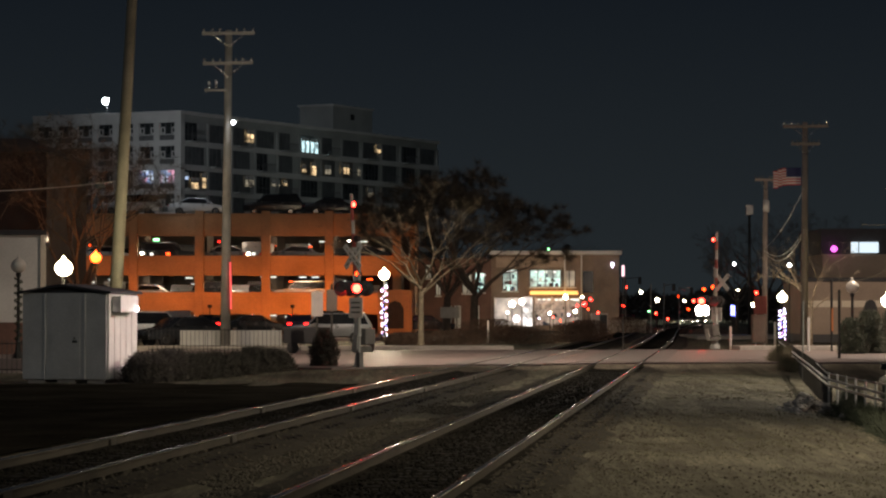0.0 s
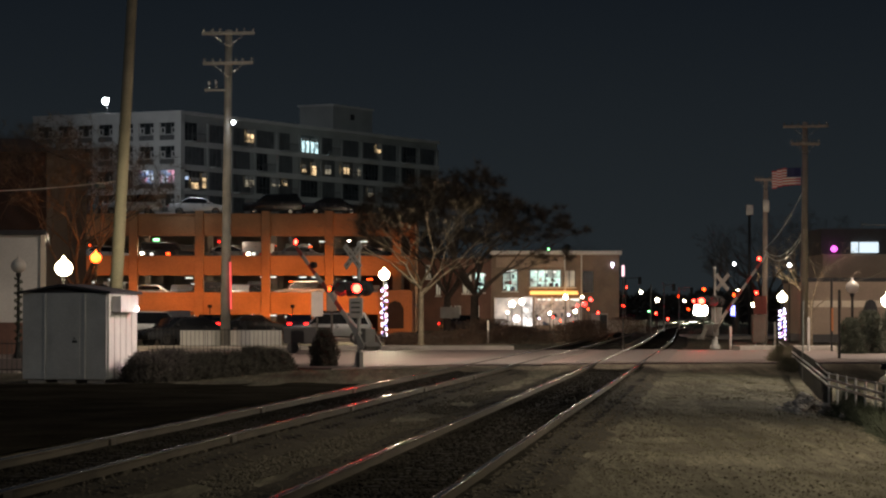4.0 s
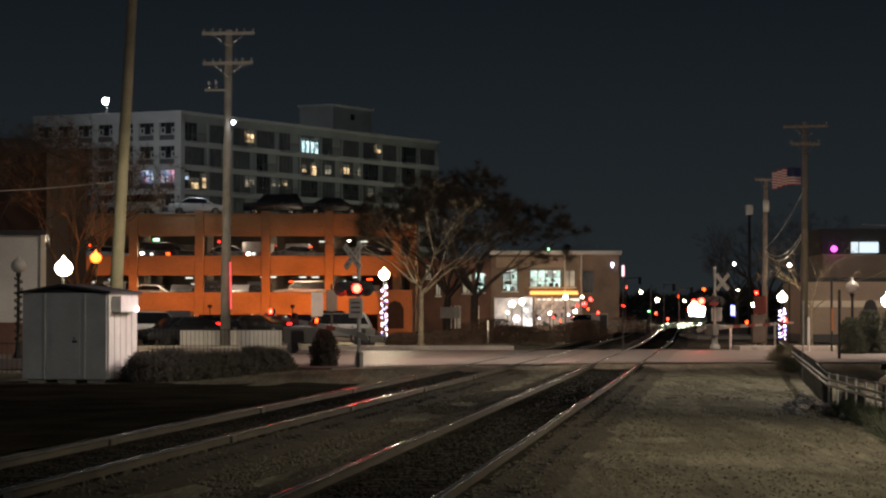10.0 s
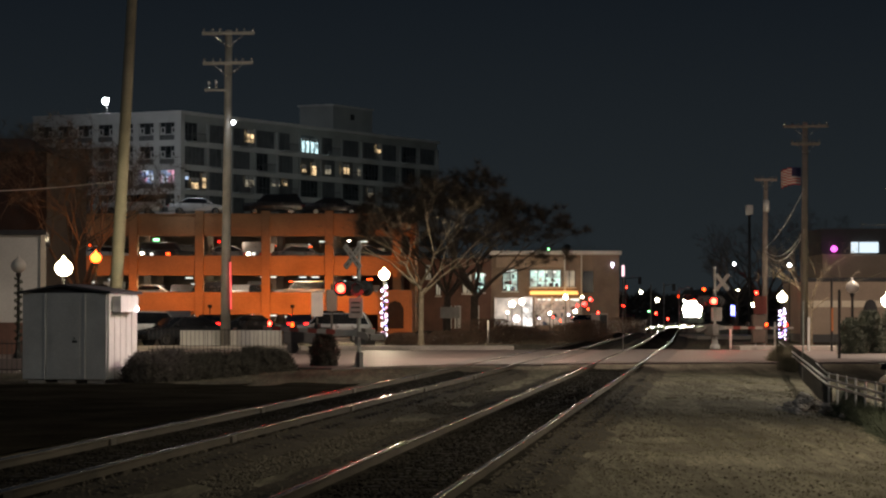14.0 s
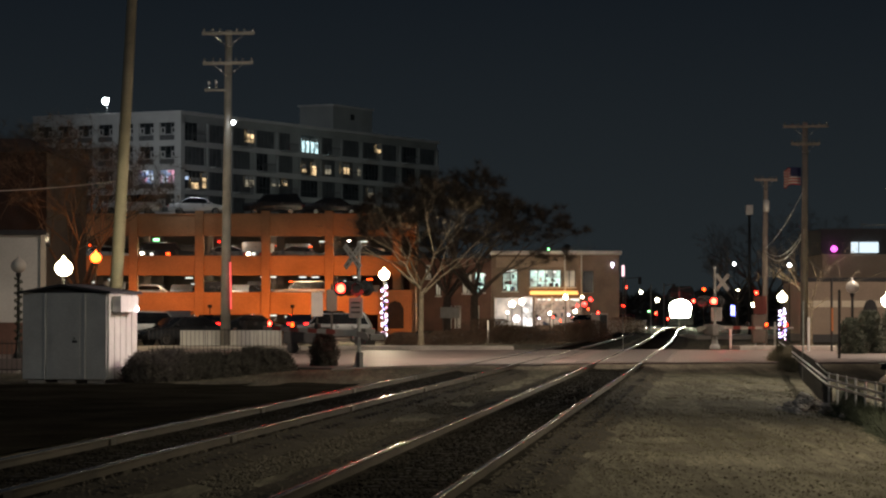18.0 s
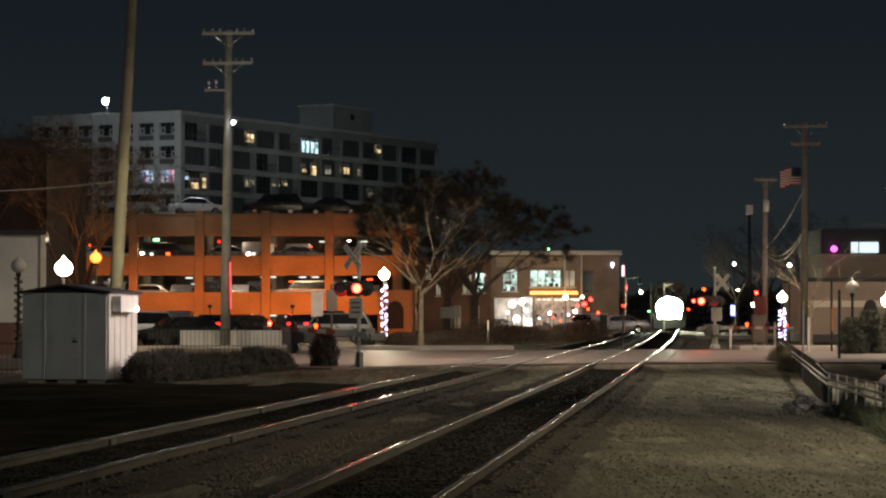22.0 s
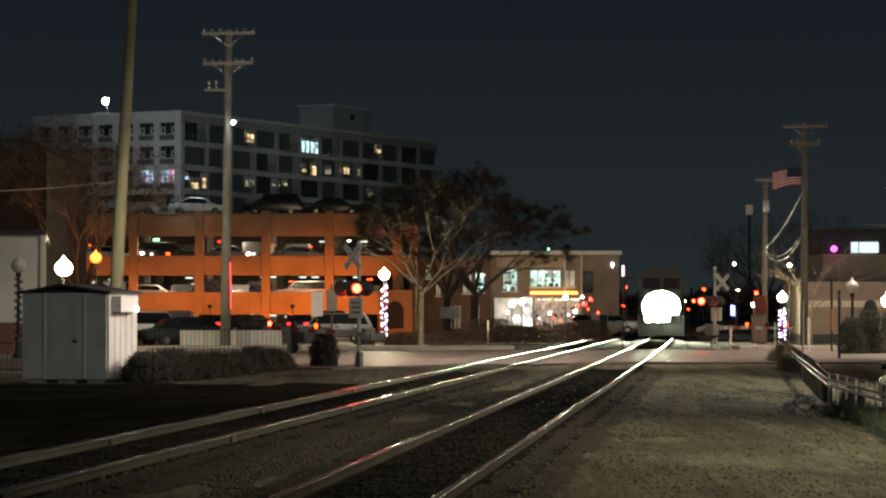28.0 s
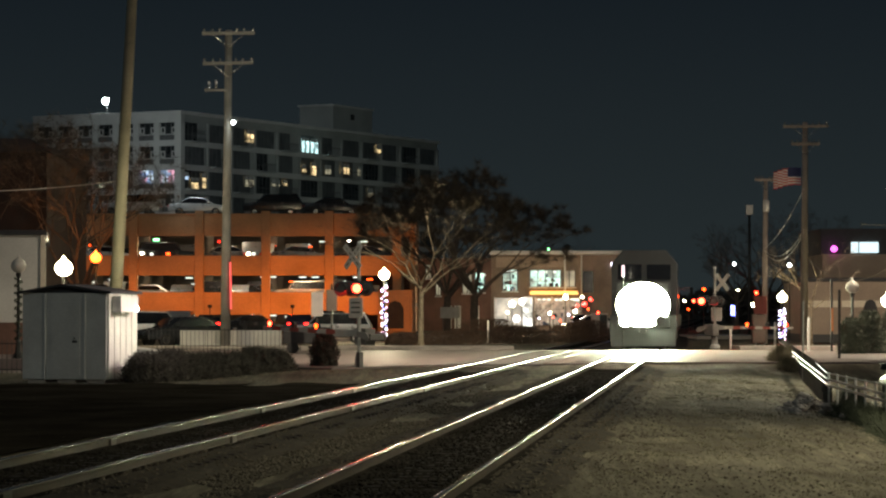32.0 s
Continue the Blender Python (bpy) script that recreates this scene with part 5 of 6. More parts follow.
def far_woods(name, x0, x1, y, high, count, seed):
    rnd = random.Random(seed)
    verts, faces = [], []
    for i in range(count):
        x = rnd.uniform(x0, x1)
        top = high * (0.62 + 0.38 * noise.noise((x * 0.05, seed, 0)) + 0.25 * noise.noise((x * 0.21, seed, 4)))
        c = Vector((x, y + rnd.uniform(-6, 6), top * rnd.random() ** 0.6))
        d = Vector((rnd.gauss(0, 1), rnd.gauss(0, 0.4), rnd.gauss(0.5, 1))).normalized() * rnd.uniform(0.6, 1.8)
        e = d.orthogonal().normalized() * rnd.uniform(0.1, 0.35)
        n = len(verts)
        verts += [tuple(c - e), tuple(c + e), tuple(c + d + e * 0.3), tuple(c + d - e * 0.3)]
        faces.append((n, n + 1, n + 2, n + 3))
    me = bpy.data.meshes.new(name)
    me.from_pydata(verts, [], faces)
    me.materials.append(M["bark_dimmed"])
    return tagged(new(name, me), "dark line of distant bare woods", "woods", kind="stuff")


far_woods("far_woods", -20, 240, 660, 9, 26000, 3)
far_woods("far_woods", 44, 120, 420, 7, 12000, 7)
# lit sign on a made-up near post, placed to stay in the camera's view; fairy-lit posts further on
bs = thing("blade_sign", (7.9, 119, 0.0), "narrow lit blade sign on a thin made-up post", "sign")
part("sign_post", R((0, 0.1, -0.3), (0, 0.1, 3.8), 0.03), M["lamp_black"], bs)
part("lit_blade", B(-0.055, 0.055, -0.08, 0.06, 3.24, 3.72, 0.02), G["sign_pink"], bs)
for x, y, z1, key in ((15.0, 244, 2.3, "fairy"), (21.9, 205, 2.2, "fairy_blue")):
    fp = thing("fairy_post", (x, y, -0.2), "short post wound with fairy lights", "post", "fairy-lit posts")
    part("post", R((0, 0, 0), (0, 0, z1 + 0.2), 0.06), M["lamp_black"], fp)
    bulbs = bmesh.new()
    for i in range(46):
        a = i * 1.9
        bmesh.ops.create_icosphere(bulbs, subdivisions=1, radius=0.05, matrix=Matrix.Translation((0.12 * math.cos(a), 0.12 * math.sin(a), z1 - 0.6 + 0.75 * i / 46)))
    tagged(part("fairy_light_string", bulbs, G[key], fp), kind="stuff")


for x, y, h, reach in ((16.55, 246, 5.2, 1.3), (18.4, 240, 4.4, 0.0), (20.2, 248, 4.6, 0.9), (22.8, 262, 4.4, 1.2)):
    sm = thing("signal_mast", (x, y, -0.3), "thin grey signal mast in the far street", "signal mast", "signal masts")
    part("mast", R((0, 0, 0), (0, 0, h), 0.07, 0.05, 10), M["mast_grey"], sm)
    if reach:
        part("mast_arm", R((0, 0, h - 0.25), (reach, 0, h - 0.1), 0.04, 0.03, 8), M["mast_grey"], sm)
        part("signal_head", B(reach - 0.14, reach + 0.14, -0.12, 0.12, h - 0.75, h - 0.1, 0.03), M["black"], sm, "dark signal head")
fw = thing("platform_wall", (15.9, 232, -0.3), "low pale concrete platform edge beside the tracks", "wall")
for i in range(4):
    part("wall_block", B(-1.9 + i * 0.85, -1.9 + i * 0.85 + 0.83, 0, 0.4, 0.1, 1.15, 0.02), M["concrete"], fw, "concrete block")
part("coping", B(-1.95, 1.55, -0.05, 0.45, 1.15, 1.27, 0.02), M["concrete"], fw)
board = thing("white_board", (0.5, 195, 0.0), "pale blank board on two posts beside the street", "board")
part("panel", B(-0.7, 0.7, 0, 0.06, 1.2, 2.0, 0.02), M["mast_grey"], board)
for x in (-0.5, 0.5):
    part("board_post", R((x, 0.1, -0.4), (x, 0.1, 2.1), 0.04), M["post_steel"], board)
kiosk = thing("lit_kiosk", (15.6, 250, -0.1), "small kiosk with a pale lit panel", "kiosk")
part("body", B(-0.6, 0.6, 0.1, 1.0, 0, 2.6, 0.04), M["lamp_black"], kiosk)
part("lit_panel", B(-0.5, 0.5, 0.04, 0.1, 1.0, 2.4, 0.02), G["pale_win"], kiosk, "pale lit panel")
for x, y, name in ((17.4, 262, "dark"), (18.9, 281, "red"), (14.6, 270, "silver")):
    car((x, y, -0.1), 90, PAINT[name], name + " car standing in distant traffic", "saloon", "t", "distant cars")


# ---- trees and shrubs ----
def branches(bm, p, d, length, r, depth, rnd, spread_a=0.55, tips=None):
    k = 3
    for i in range(k):
        q = p + d * (length / k)
        r2 = r * (1 - 0.12)
        rod(bm, p, q, r, r2, 6 if r > 0.02 else 4, False)
        p, r = q, r2
        d = (d + Vector((rnd.gauss(0, 0.10), rnd.gauss(0, 0.10), rnd.gauss(0.02, 0.08)))).normalized()
    if depth == 0 or r < 0.006:
        if tips is not None:
            tips.append(p)
        return
    for i in range(3 if depth > 1 else 3):
        axis = Vector((rnd.gauss(0, 1), rnd.gauss(0, 1), rnd.gauss(0, 0.4))).normalized()
        nd = (d + axis * rnd.uniform(spread_a * 0.7, spread_a * 1.5)).normalized()
        if nd.z < -0.1:
            nd.z *= -0.3
        branches(bm, p, nd, length * rnd.uniform(0.62, 0.86), r * rnd.uniform(0.55, 0.75), depth - 1, rnd, spread_a, tips)


def bare_tree(xyz, height, r, fork, seed, material, label, depth=5, wide=0.6, twigs=5):
    rnd = random.Random(seed)
    t = thing("tree", xyz, label, "tree", "bare trees")
    tr = bmesh.new()
    rod(tr, (0, 0, -0.2), (0, 0, 0.3), r * 1.5, r * 1.05, 12, False)
    rod(tr, (0, 0, 0.3), (0.02, 0, fork), r * 1.05, r * 0.85, 12, False)
    smooth(part("trunk", tr, material, t, "tapered bare trunk"))
    limb, tips = bmesh.new(), []
    for i in range(6):
        a = i * math.tau / 6 + rnd.uniform(-0.3, 0.3)
        d = Vector((math.cos(a) * wide, math.sin(a) * wide, rnd.uniform(0.75, 1.15))).normalized()
        branches(limb, Vector((0.02, 0, fork - 0.15 + 0.12 * i)), d, (height - fork) * 0.36, r * rnd.uniform(0.38, 0.6), depth, rnd, 0.55, tips)
    part("crown", limb, material, t, "spreading crown of bare branches")
    verts, faces = [], []
    for p in tips:
        for i in range(twigs):
            d = Vector((rnd.gauss(0, 1), rnd.gauss(0, 1), rnd.gauss(0.35, 0.8))).normalized() * rnd.uniform(0.25, 0.75) * height / 10
            e = d.orthogonal().normalized() * rnd.uniform(0.005, 0.011) * height / 10 * (1.25 if twigs > 20 else 1.1)
            n = len(verts)
            verts += [tuple(p - e), tuple(p + e), tuple(p + d)]
            faces.append((n, n + 1, n + 2))
    me = bpy.data.meshes.new("twig_haze")
    me.from_pydata(verts, [], faces)
    me.materials.append(material)
    haze = tagged(new("twig_haze", me), kind="stuff")
    haze.parent = t
    return t, tips


bare_tree((-1.17, 144, -0.2), 8.8, 0.15, 2.9, 8, M["bark"], "bare street tree with a trunk paled for lamplight", 5, 1.25, 6)
bare_tree((2.3, 200, -0.2), 11.0, 0.30, 3.0, 15, M["bark_dimmed"], "large dark bare tree before the shops", 6, 0.8, 65)
bare_tree((7.0, 206, -0.2), 3.2, 0.06, 0.6, 12, M["bark_dimmed"], "small dark bare tree before the shops", 4, 0.8)
bare_tree((0.3, 203, -0.2), 11.5, 0.28, 3.0, 14, M["bark_dimmed"], "dark bare tree beside the parking deck", 6, 0.85, 60)
bare_tree((-20.6, 154, -0.2), 11.5, 0.24, 2.6, 21, M["bark_dimmed"], "large bare tree lit orange by a sodium lamp", 6, 0.55, 9)
bare_tree((-25.5, 172, -0.2), 13.5, 0.25, 2.6, 23, M["bark_dimmed"], "bare tree before the parking deck", 6, 0.6, 11)
bare_tree((-27.5, 160, -0.2), 12.5, 0.25, 2.4, 25, M["bark_dimmed"], "bare tree beside the white hall", 6, 0.75, 11)
bare_tree((-21.0, 330, -0.2), 14.0, 0.3, 5, 29, M["bark_dimmed"], "bare tree before the apartment block", 5, 0.8, 8)
bare_tree((-46.0, 325, -0.2), 22.0, 0.4, 9, 31, M["bark_dimmed"], "tall bare tree before the apartment block", 5, 0.8)
bare_tree((20.9, 154, -0.2), 6.4, 0.075, 2.0, 34, M["bark"], "small bare tree before the beige building", 5, 0.9, 6)


for x, y, h, seed in ((31.0, 262, 11, 50), (37.0, 268, 12, 52), (26.5, 245, 8, 54), (13.5, 290, 9, 56)):
    bare_tree((x, y, -0.2), h, 0.25, 2.6, seed, M["bark_dimmed"], "dark bare tree beyond the crossing", 5, 0.8)


def shrub(xyz, sx, sy, sz, count, seed, material, label, name="shrub", long=1.0):
    """A low shrub of short twigs and small leaf blades over a few stems."""
    rnd = random.Random(seed)
    s = thing(name, xyz, label, "shrub", "shrubs")
    verts, faces = [], []
    for i in range(count):
        a, u = rnd.random() * math.tau, rnd.random() ** 0.5
        h = rnd.random()
        k = math.sqrt(max(0.05, 1 - h * h * 0.85)) * (0.85 + 0.3 * noise.noise((math.cos(a) * 2, math.sin(a) * 2, h * 3 + seed)))
        c = Vector((math.cos(a) * u * sx * k, math.sin(a) * u * sy * k, h * sz))
        d = Vector((rnd.gauss(0, 1), rnd.gauss(0, 1), rnd.gauss(0.6, 0.7))).normalized() * rnd.uniform(0.05, 0.13) * long
        e = d.orthogonal().normalized() * rnd.uniform(0.012, 0.03) / long
        n = len(verts)
        verts += [c - e, c + e, c + d + e * 0.3, c + d - e * 0.3]
        faces.append((n, n + 1, n + 2, n + 3))
    me = bpy.data.meshes.new("foliage")
    me.from_pydata([tuple(v) for v in verts], [], faces)
    me.materials.append(material)
    fo = new("foliage", me)
    fo.parent = s
    st = bmesh.new()
    for i in range(9):
        a = rnd.random() * math.tau
        rod(st, (0.1 * math.cos(a), 0.1 * math.sin(a), -0.1), (sx * 0.6 * math.cos(a), sy * 0.6 * math.sin(a), sz * 0.8), min(0.02, 0.022 * sz), min(0.008, 0.01 * sz), 5)
    part("stem", st, M["bark_dimmed"], s)
    return s


for i in range(7):
    shrub((-8.0 + 0.48 * i, 73.5 + 1.45 * i, -0.2), 0.85, 1.1, random.uniform(0.6, 0.85), 5200, 40 + i, M["hedge"], "low dense shrub in a dry hedge", "shrub", 1.7)
shrub((-3.78, 86.5, -0.15), 0.55, 0.55, 1.25, 5200, 60, M["hedge"], "dark rounded conical bush beside the gate", "bush")
for i, (x, y, sx, h) in enumerate(((0.5, 150, 2.5, 0.8), (4.2, 158, 3.0, 1.0), (8.2, 164, 2.6, 1.2), (-2.2, 152, 1.5, 0.7), (9.6, 182, 2.2, 1.3), (3.0, 178, 3.0, 1.4), (15.4, 230, 3.0, 1.4))):
    shrub((x, y, -0.2), sx, 1.6, h, 4500, 70 + i, M["shrub"], "low brown planting by the tracks")
for i, (x, y, sx, h) in enumerate(((16.7, 111, 0.7, 1.5), (17.6, 112, 0.9, 1.8), (18.8, 113, 1.0, 1.8), (11.7, 94.5, 0.4, 0.35), (12.3, 98, 0.45, 0.45), (11.2, 88, 0.35, 0.28))):
    shrub((x, y, ground_z(x, y)), sx, 0.9, h, 4200 if y > 100 else 1900, 90 + i, M["dry_grass"] if y < 100 else M["leaf_dark"], "scrubby dry bush by the fence", "shrub", 1.0 if y > 100 else 2.6)


for i, (x, y, sx, h) in enumerate(((9.1, 60.5, 0.3, 0.25), (8.5, 56.6, 0.35, 0.25), (8.0, 53.6, 0.4, 0.25), (7.9, 51.0, 0.4, 0.22), (7.75, 48.8, 0.4, 0.2), (7.6, 46.6, 0.4, 0.2), (7.5, 44.6, 0.4, 0.18), (7.3, 42.6, 0.4, 0.16))):
    shrub((x, y, ground_z(x, y)), sx, 0.8, h, 1300, 120 + i, M["leaf_dark"], "low dark weeds at the foot of the fence", "weeds", 2.2)


# ---- left-hand buildings and street furniture ----
def left_hall():
    b = thing("white_hall", (-30.74, 108.0, -0.2), "plain white-walled low hall with a brick base", "building", "", 7.8)
    part("wall", B(0, 14.6, 0.1, 20, 1.45, 5.0, 0.02), M["stucco_white"], b, "plain white upper wall")
    part("base_wall", B(-0.02, 14.62, 0.06, 20, 0, 1.45, 0.02), M["brick_dark"], b, "brown brick base")
    part("roof", B(-0.2, 14.8, -0.1, 20.2, 5.0, 5.2, 0.03), M["roof_dark"], b)
    # cream strip stands in for the lamplit edge of the side wall
    part("lit_edge_strip", B(14.55, 14.75, -0.05, 0.12, 0.8, 5.0, 0.02), M["cream"], b)
    d = thing("dark_house", (-44.6, 160, -0.2), "dark tall building behind bare trees", "building")
    part("wall", B(0, 21.2, 0, 18, 0, 11.3, 0.03), M["house_dark"], d, "dark brown wall")
    part("roof", prism([(-0.3, 11.3), (21.5, 11.3), (20.2, 12.1), (0.5, 12.1)], -0.3, 18.3, 0.03), M["roof_dark"], d)


left_hall()


def picket(x0, x1, y, z, h, n, label, rails=(0.15, 0.9)):
    f = thing("fence", (0, 0, 0), label, "fence", "fences")
    pm = R((0, 0, 0), (0, 0, h), 0.012, 0.012, 5)
    me = bpy.data.meshes.new("picket")
    pm.to_mesh(me)
    pm.free()
    me.materials.append(M["black"])
    for i in range(n + 1):
        share("picket", me, pose(x0 + (x1 - x0) * i / n, y, z), f)
    for r in rails:
        part("fence_rail", R((x0, y, z + h * r), (x1, y, z + h * r), 0.02, 0.02, 6), M["black"], f)
    return f


picket(-20.0, -10.6, 85.5, -0.3, 1.1, 60, "black metal picket fence by the shed")
picket(-12.8, -6.2, 118, -0.1, 1.1, 36, "black metal railing along the street")
wl_ = thing("planter_wall", (-12.4, 128, 0.0), "low white wall behind the railing", "wall")
for i in range(4):
    part("wall_panel", B(i * 1.2, i * 1.2 + 1.18, 0, 0.2, 0, 0.82, 0.02), M["stucco_white"], wl_, "white wall panel")
tr_ = thing("utility_trailer", (-6.6, 112, -0.05), "dark boxy utility trailer parked by the street", "trailer")
part("box", B(0, 1.95, 0, 1.2, 0.42, 1.1, 0.03), M["black"], tr_)
for x in (0.4, 1.5):
    part("wheel", R((x, -0.06, 0.25), (x, 0.12, 0.25), 0.25, 0.25, 14), M["tyre"], tr_)
car((-6.3, 152, -0.1), 180, PAINT["silver"], "silver estate car waiting behind the gate", "suv", "t", "waiting cars")
car((-14.5, 134, 0.0), 20, PAINT["white"], "white estate car parked behind the railing", "suv")
car((-12.5, 130.5, 0.0), 215, PAINT["dark"], "dark car parked behind the railing", "saloon")
sg = thing("road_sign", (-5.1, 110, 0.0), "white rectangular road sign on a post", "road sign", "road signs")
part("sign_post", R((0, 0, -0.1), (0, 0, 2.5), 0.035), M["post_steel"], sg)
part("sign_plate", B(-0.24, 0.24, -0.07, -0.04, 1.5, 2.48, 0.02), M["dull_white"], sg, "pale sign plate seen from behind")
sg2 = thing("road_sign", (-4.1, 100, 0.0), "dark-faced road sign on a thin post", "road sign", "road signs")
part("sign_post", R((0, 0, -0.1), (0, 0, 2.7), 0.04), M["post_steel"], sg2)
part("sign_plate", B(-0.2, 0.2, -0.07, -0.04, 1.7, 2.5, 0.02), M["pole_dark"], sg2, "brown sign plate")


# ---- right-hand side: building, fence, rubble ----
def right_buildings():
    b = thing("beige_store", (22.2, 165, -0.2), "low beige block store with a cream band", "building")
    part("wall", B(0, 14, 0, 12, 0.5, 3.7, 0.03), M["beige"], b, "beige block wall")
    # base strip coloured black for the shadow at the wall's foot
    part("shaded_plinth", B(-0.02, 14.02, -0.04, 12, 0, 0.5, 0.02), M["black"], b)
    part("band", B(-0.03, 14.03, -0.05, 0.05, 2.15, 2.55, 0.02), M["cream"], b, "cream band")
    part("parapet", B(-0.1, 14.1, -0.1, 12.1, 3.7, 3.95, 0.02), M["roof_dark"], b)
    part("pilaster", B(5.1, 5.5, -0.12, 0.0, 0.1, 3.7, 0.02), M["cream"], b)
    aw = part("awning", prism([(3.35, 1.35), (4.15, 1.35), (4.15, 2.1), (4.0, 2.5), (3.75, 2.62), (3.5, 2.5), (3.35, 2.1)], -0.45, -0.03, 0.02), M["roof_dark"], b, "dark rounded canopy over a doorway")
    part("door", B(3.42, 4.08, -0.03, 0.0, 0.1, 1.35, 0.005), M["roof_dark"], b, "dark door")
    for x in (2.0, 5.3, 9.0):
        part("pilaster", B(x - 0.04, x + 0.04, -0.06, 0.0, 0.5, 3.7, 0.01), M["beige"], b)
    u = thing("upper_block", (26.6, 190, -0.2), "taller block with a dark top and a lit window", "building")
    part("wall", B(0, 12, 0, 12, 0, 5.9, 0.03), M["beige"], u)
    part("dark_storey", B(-0.1, 12.1, 0.1, 12, 5.9, 7.7, 0.03), M["roof_dark"], u)
    w = part("window", B(2.0, 3.9, -0.1, 0.09, 6.0, 6.75, 0.02), G["pale_win"], u, "pale lit window")
    part("mullion", B(2.48, 2.54, -0.14, -0.1, 6.0, 6.75), M["black"], w)
    smooth(part("pink_lamp", lathe([(0.05, 0), (0.22, 0.1), (0.24, 0.3), (0.05, 0.45)], 10), G["pink"], u, "small magenta light")).matrix_basis = pose(0.75, -0.3, 6.05)
    part("lamp_bracket", R((0.75, -0.3, 6.1), (0.75, 0.2, 6.1), 0.03), M["black"], u)


right_buildings()
cb = thing("signal_cabinet", (14.9, 128, 0.1), "brown signal cabinet by the far gate", "cabinet")
part("body", B(-0.3, 0.35, 0, 0.6, 0.1, 1.45, 0.03), M["pole_dark"], cb)
part("door", B(-0.26, 0.31, -0.02, 0.0, 0.16, 1.4, 0.01), M["pole_dark"], cb)
cb2 = thing("red_box_sign", (17.55, 150, 0.0), "dull red box sign on posts", "sign")
part("board", B(-0.35, 0.35, 0, 0.3, 1.55, 2.55, 0.02), M["dull_red"], cb2)
for x in (-0.25, 0.25):
    part("sign_post", R((x, 0.15, -0.2), (x, 0.15, 1.6), 0.04), M["white_metal"], cb2)
for x, y, h in ((2.75, 165, 1.3), (13.35, 126, 1.15), (17.0, 139, 1.3), (15.9, 118, 1.6)):
    bo = thing("marker_post", (x, y, -0.2), "short white marker post", "post", "marker posts")
    part("post", lathe([(0.055, 0), (0.055, h), (0.02, h + 0.06)], 10), M["white"], bo)


def cable_fence():
    f = thing("guard_fence", (0, 0, 0), "low metal fence with bright rails beside the gravel", "fence", "fences")
    # line of the fence, with the heights of its lower, upper and top rail
    run = [Vector((16.5, 133, 0)), Vector((9.1, 66, 0)), Vector((8.1, 57, 0)), Vector((8.1, 49.6, 0)), Vector((8.25, 40, 0))]
    heights = ((0.05, 0.225, 0.40), (0.15, 0.275, 0.46), (0.166, 0.285, 0.41), (0.07, 0.194, 0.367), (-0.05, 0.08, 0.26))
    for k, (a, b) in enumerate(zip(run, run[1:])):
        n = max(1, round((b - a).length / 1.25))
        for i in range(n):
            p, u = a.lerp(b, i / n), i / n
            top = heights[k][2] * (1 - u) + heights[k + 1][2] * u
            foot = ground_z(p.x, p.y) - 0.12 if p.y < 125 else -0.45
            # near posts bright, far posts dark: the light they catch is in the steel
            part("fence_post", R((p.x, p.y, foot), (p.x, p.y, top + 0.02), 0.024, 0.024, 8), M["fence_steel"] if p.y < 58 else M["post_steel"], f)
    for j, r in enumerate((0.026, 0.026, 0.012)):
        pts = [Vector((p.x - 0.035, p.y, h[j])) for p, h in zip(run, heights)][1 if j == 2 else 0:]
        part("fence_rail", tube(pts, r, 8), M["fence_steel"], f, "thin bright metal rail")
    pb = bmesh.new()
    q = [Vector((p.x + 0.03, p.y, z)) for p in (run[2], run[2].lerp(run[1], 0.5)) for z in (ground_z(p.x, p.y), 0.12)]
    lo = [pb.verts.new(p) for p in (q[0], q[1], q[3], q[2])]
    hi = [pb.verts.new(p + Vector((0.04, 0, 0))) for p in (q[0], q[1], q[3], q[2])]
    pb.faces.new(lo), pb.faces.new(hi[::-1])
    for k in range(4):
        pb.faces.new((lo[k], hi[k], hi[(k + 1) % 4], lo[(k + 1) % 4]))
    part("fence_panel", pb, M["brush"], f, "dark brown board panel below the rails")
    return f


cable_fence()
rock_spots = []
for i in range(90):
    dx, y = random.gauss(0, 0.27), random.gauss(55.5, 0.8)
    x = 7.5 + dx
    rock_spots.append((x, y, ground_z(x, y) + 0.34 * random.random() * max(0, 1 - abs(dx) / 0.5), random.uniform(0.05, 0.17)))
tagged(stones("rubble", rock_spots, 1, "concrete"), "heap of broken stone rubble beside the fence", "rubble", kind="stuff")
car((10.5, 57.6, -0.55), 90, PAINT["dark"], "dark car parked behind the fence", "saloon", "t")
sp = thing("street_light", (25.6, 140, -0.2), "tall street light with a curved arm", "street lamp")
part("post", R((0, 0, 0), (0, 0, 7.6), 0.1, 0.07, 10), M["steel"], sp)
part("arm", tube([(0, 0, 7.5), (-0.35, 0, 7.75), (-0.8, 0, 7.97), (-1.3, 0, 8.12), (-1.8, 0, 8.2), (-2.3, 0, 8.24), (-2.7, 0, 8.22)], 0.055, 10), M["dull_white"], sp, "curved metal arm")
for x, y, h in ((14.6, 100, 2.8), (16.9, 118, 3.4)):
    bp = thing("steel_post", (x, y, -0.3), "thin dark steel post by the fence", "post", "posts")
    part("post", R((0, 0, 0), (0, 0, h), 0.05), M["black"], bp)
    if h > 3:
        part("reflector_strip", B(-0.02, 0.07, -0.07, -0.052, 1.15, 2.15, 0.008), M["reflector"], bp, "faded orange reflector strip")
pp = thing("pale_post", (10.88, 82, -0.35), "thin pale steel post at the fence", "post", "posts")
part("post", R((0, 0, 0), (0, 0, 2.3), 0.035, 0.03, 10), M["mast_grey"], pp)
part("post_cap", lathe([(0.04, 2.3), (0.035, 2.34), (0.01, 2.36)], 10), M["mast_grey"], pp)


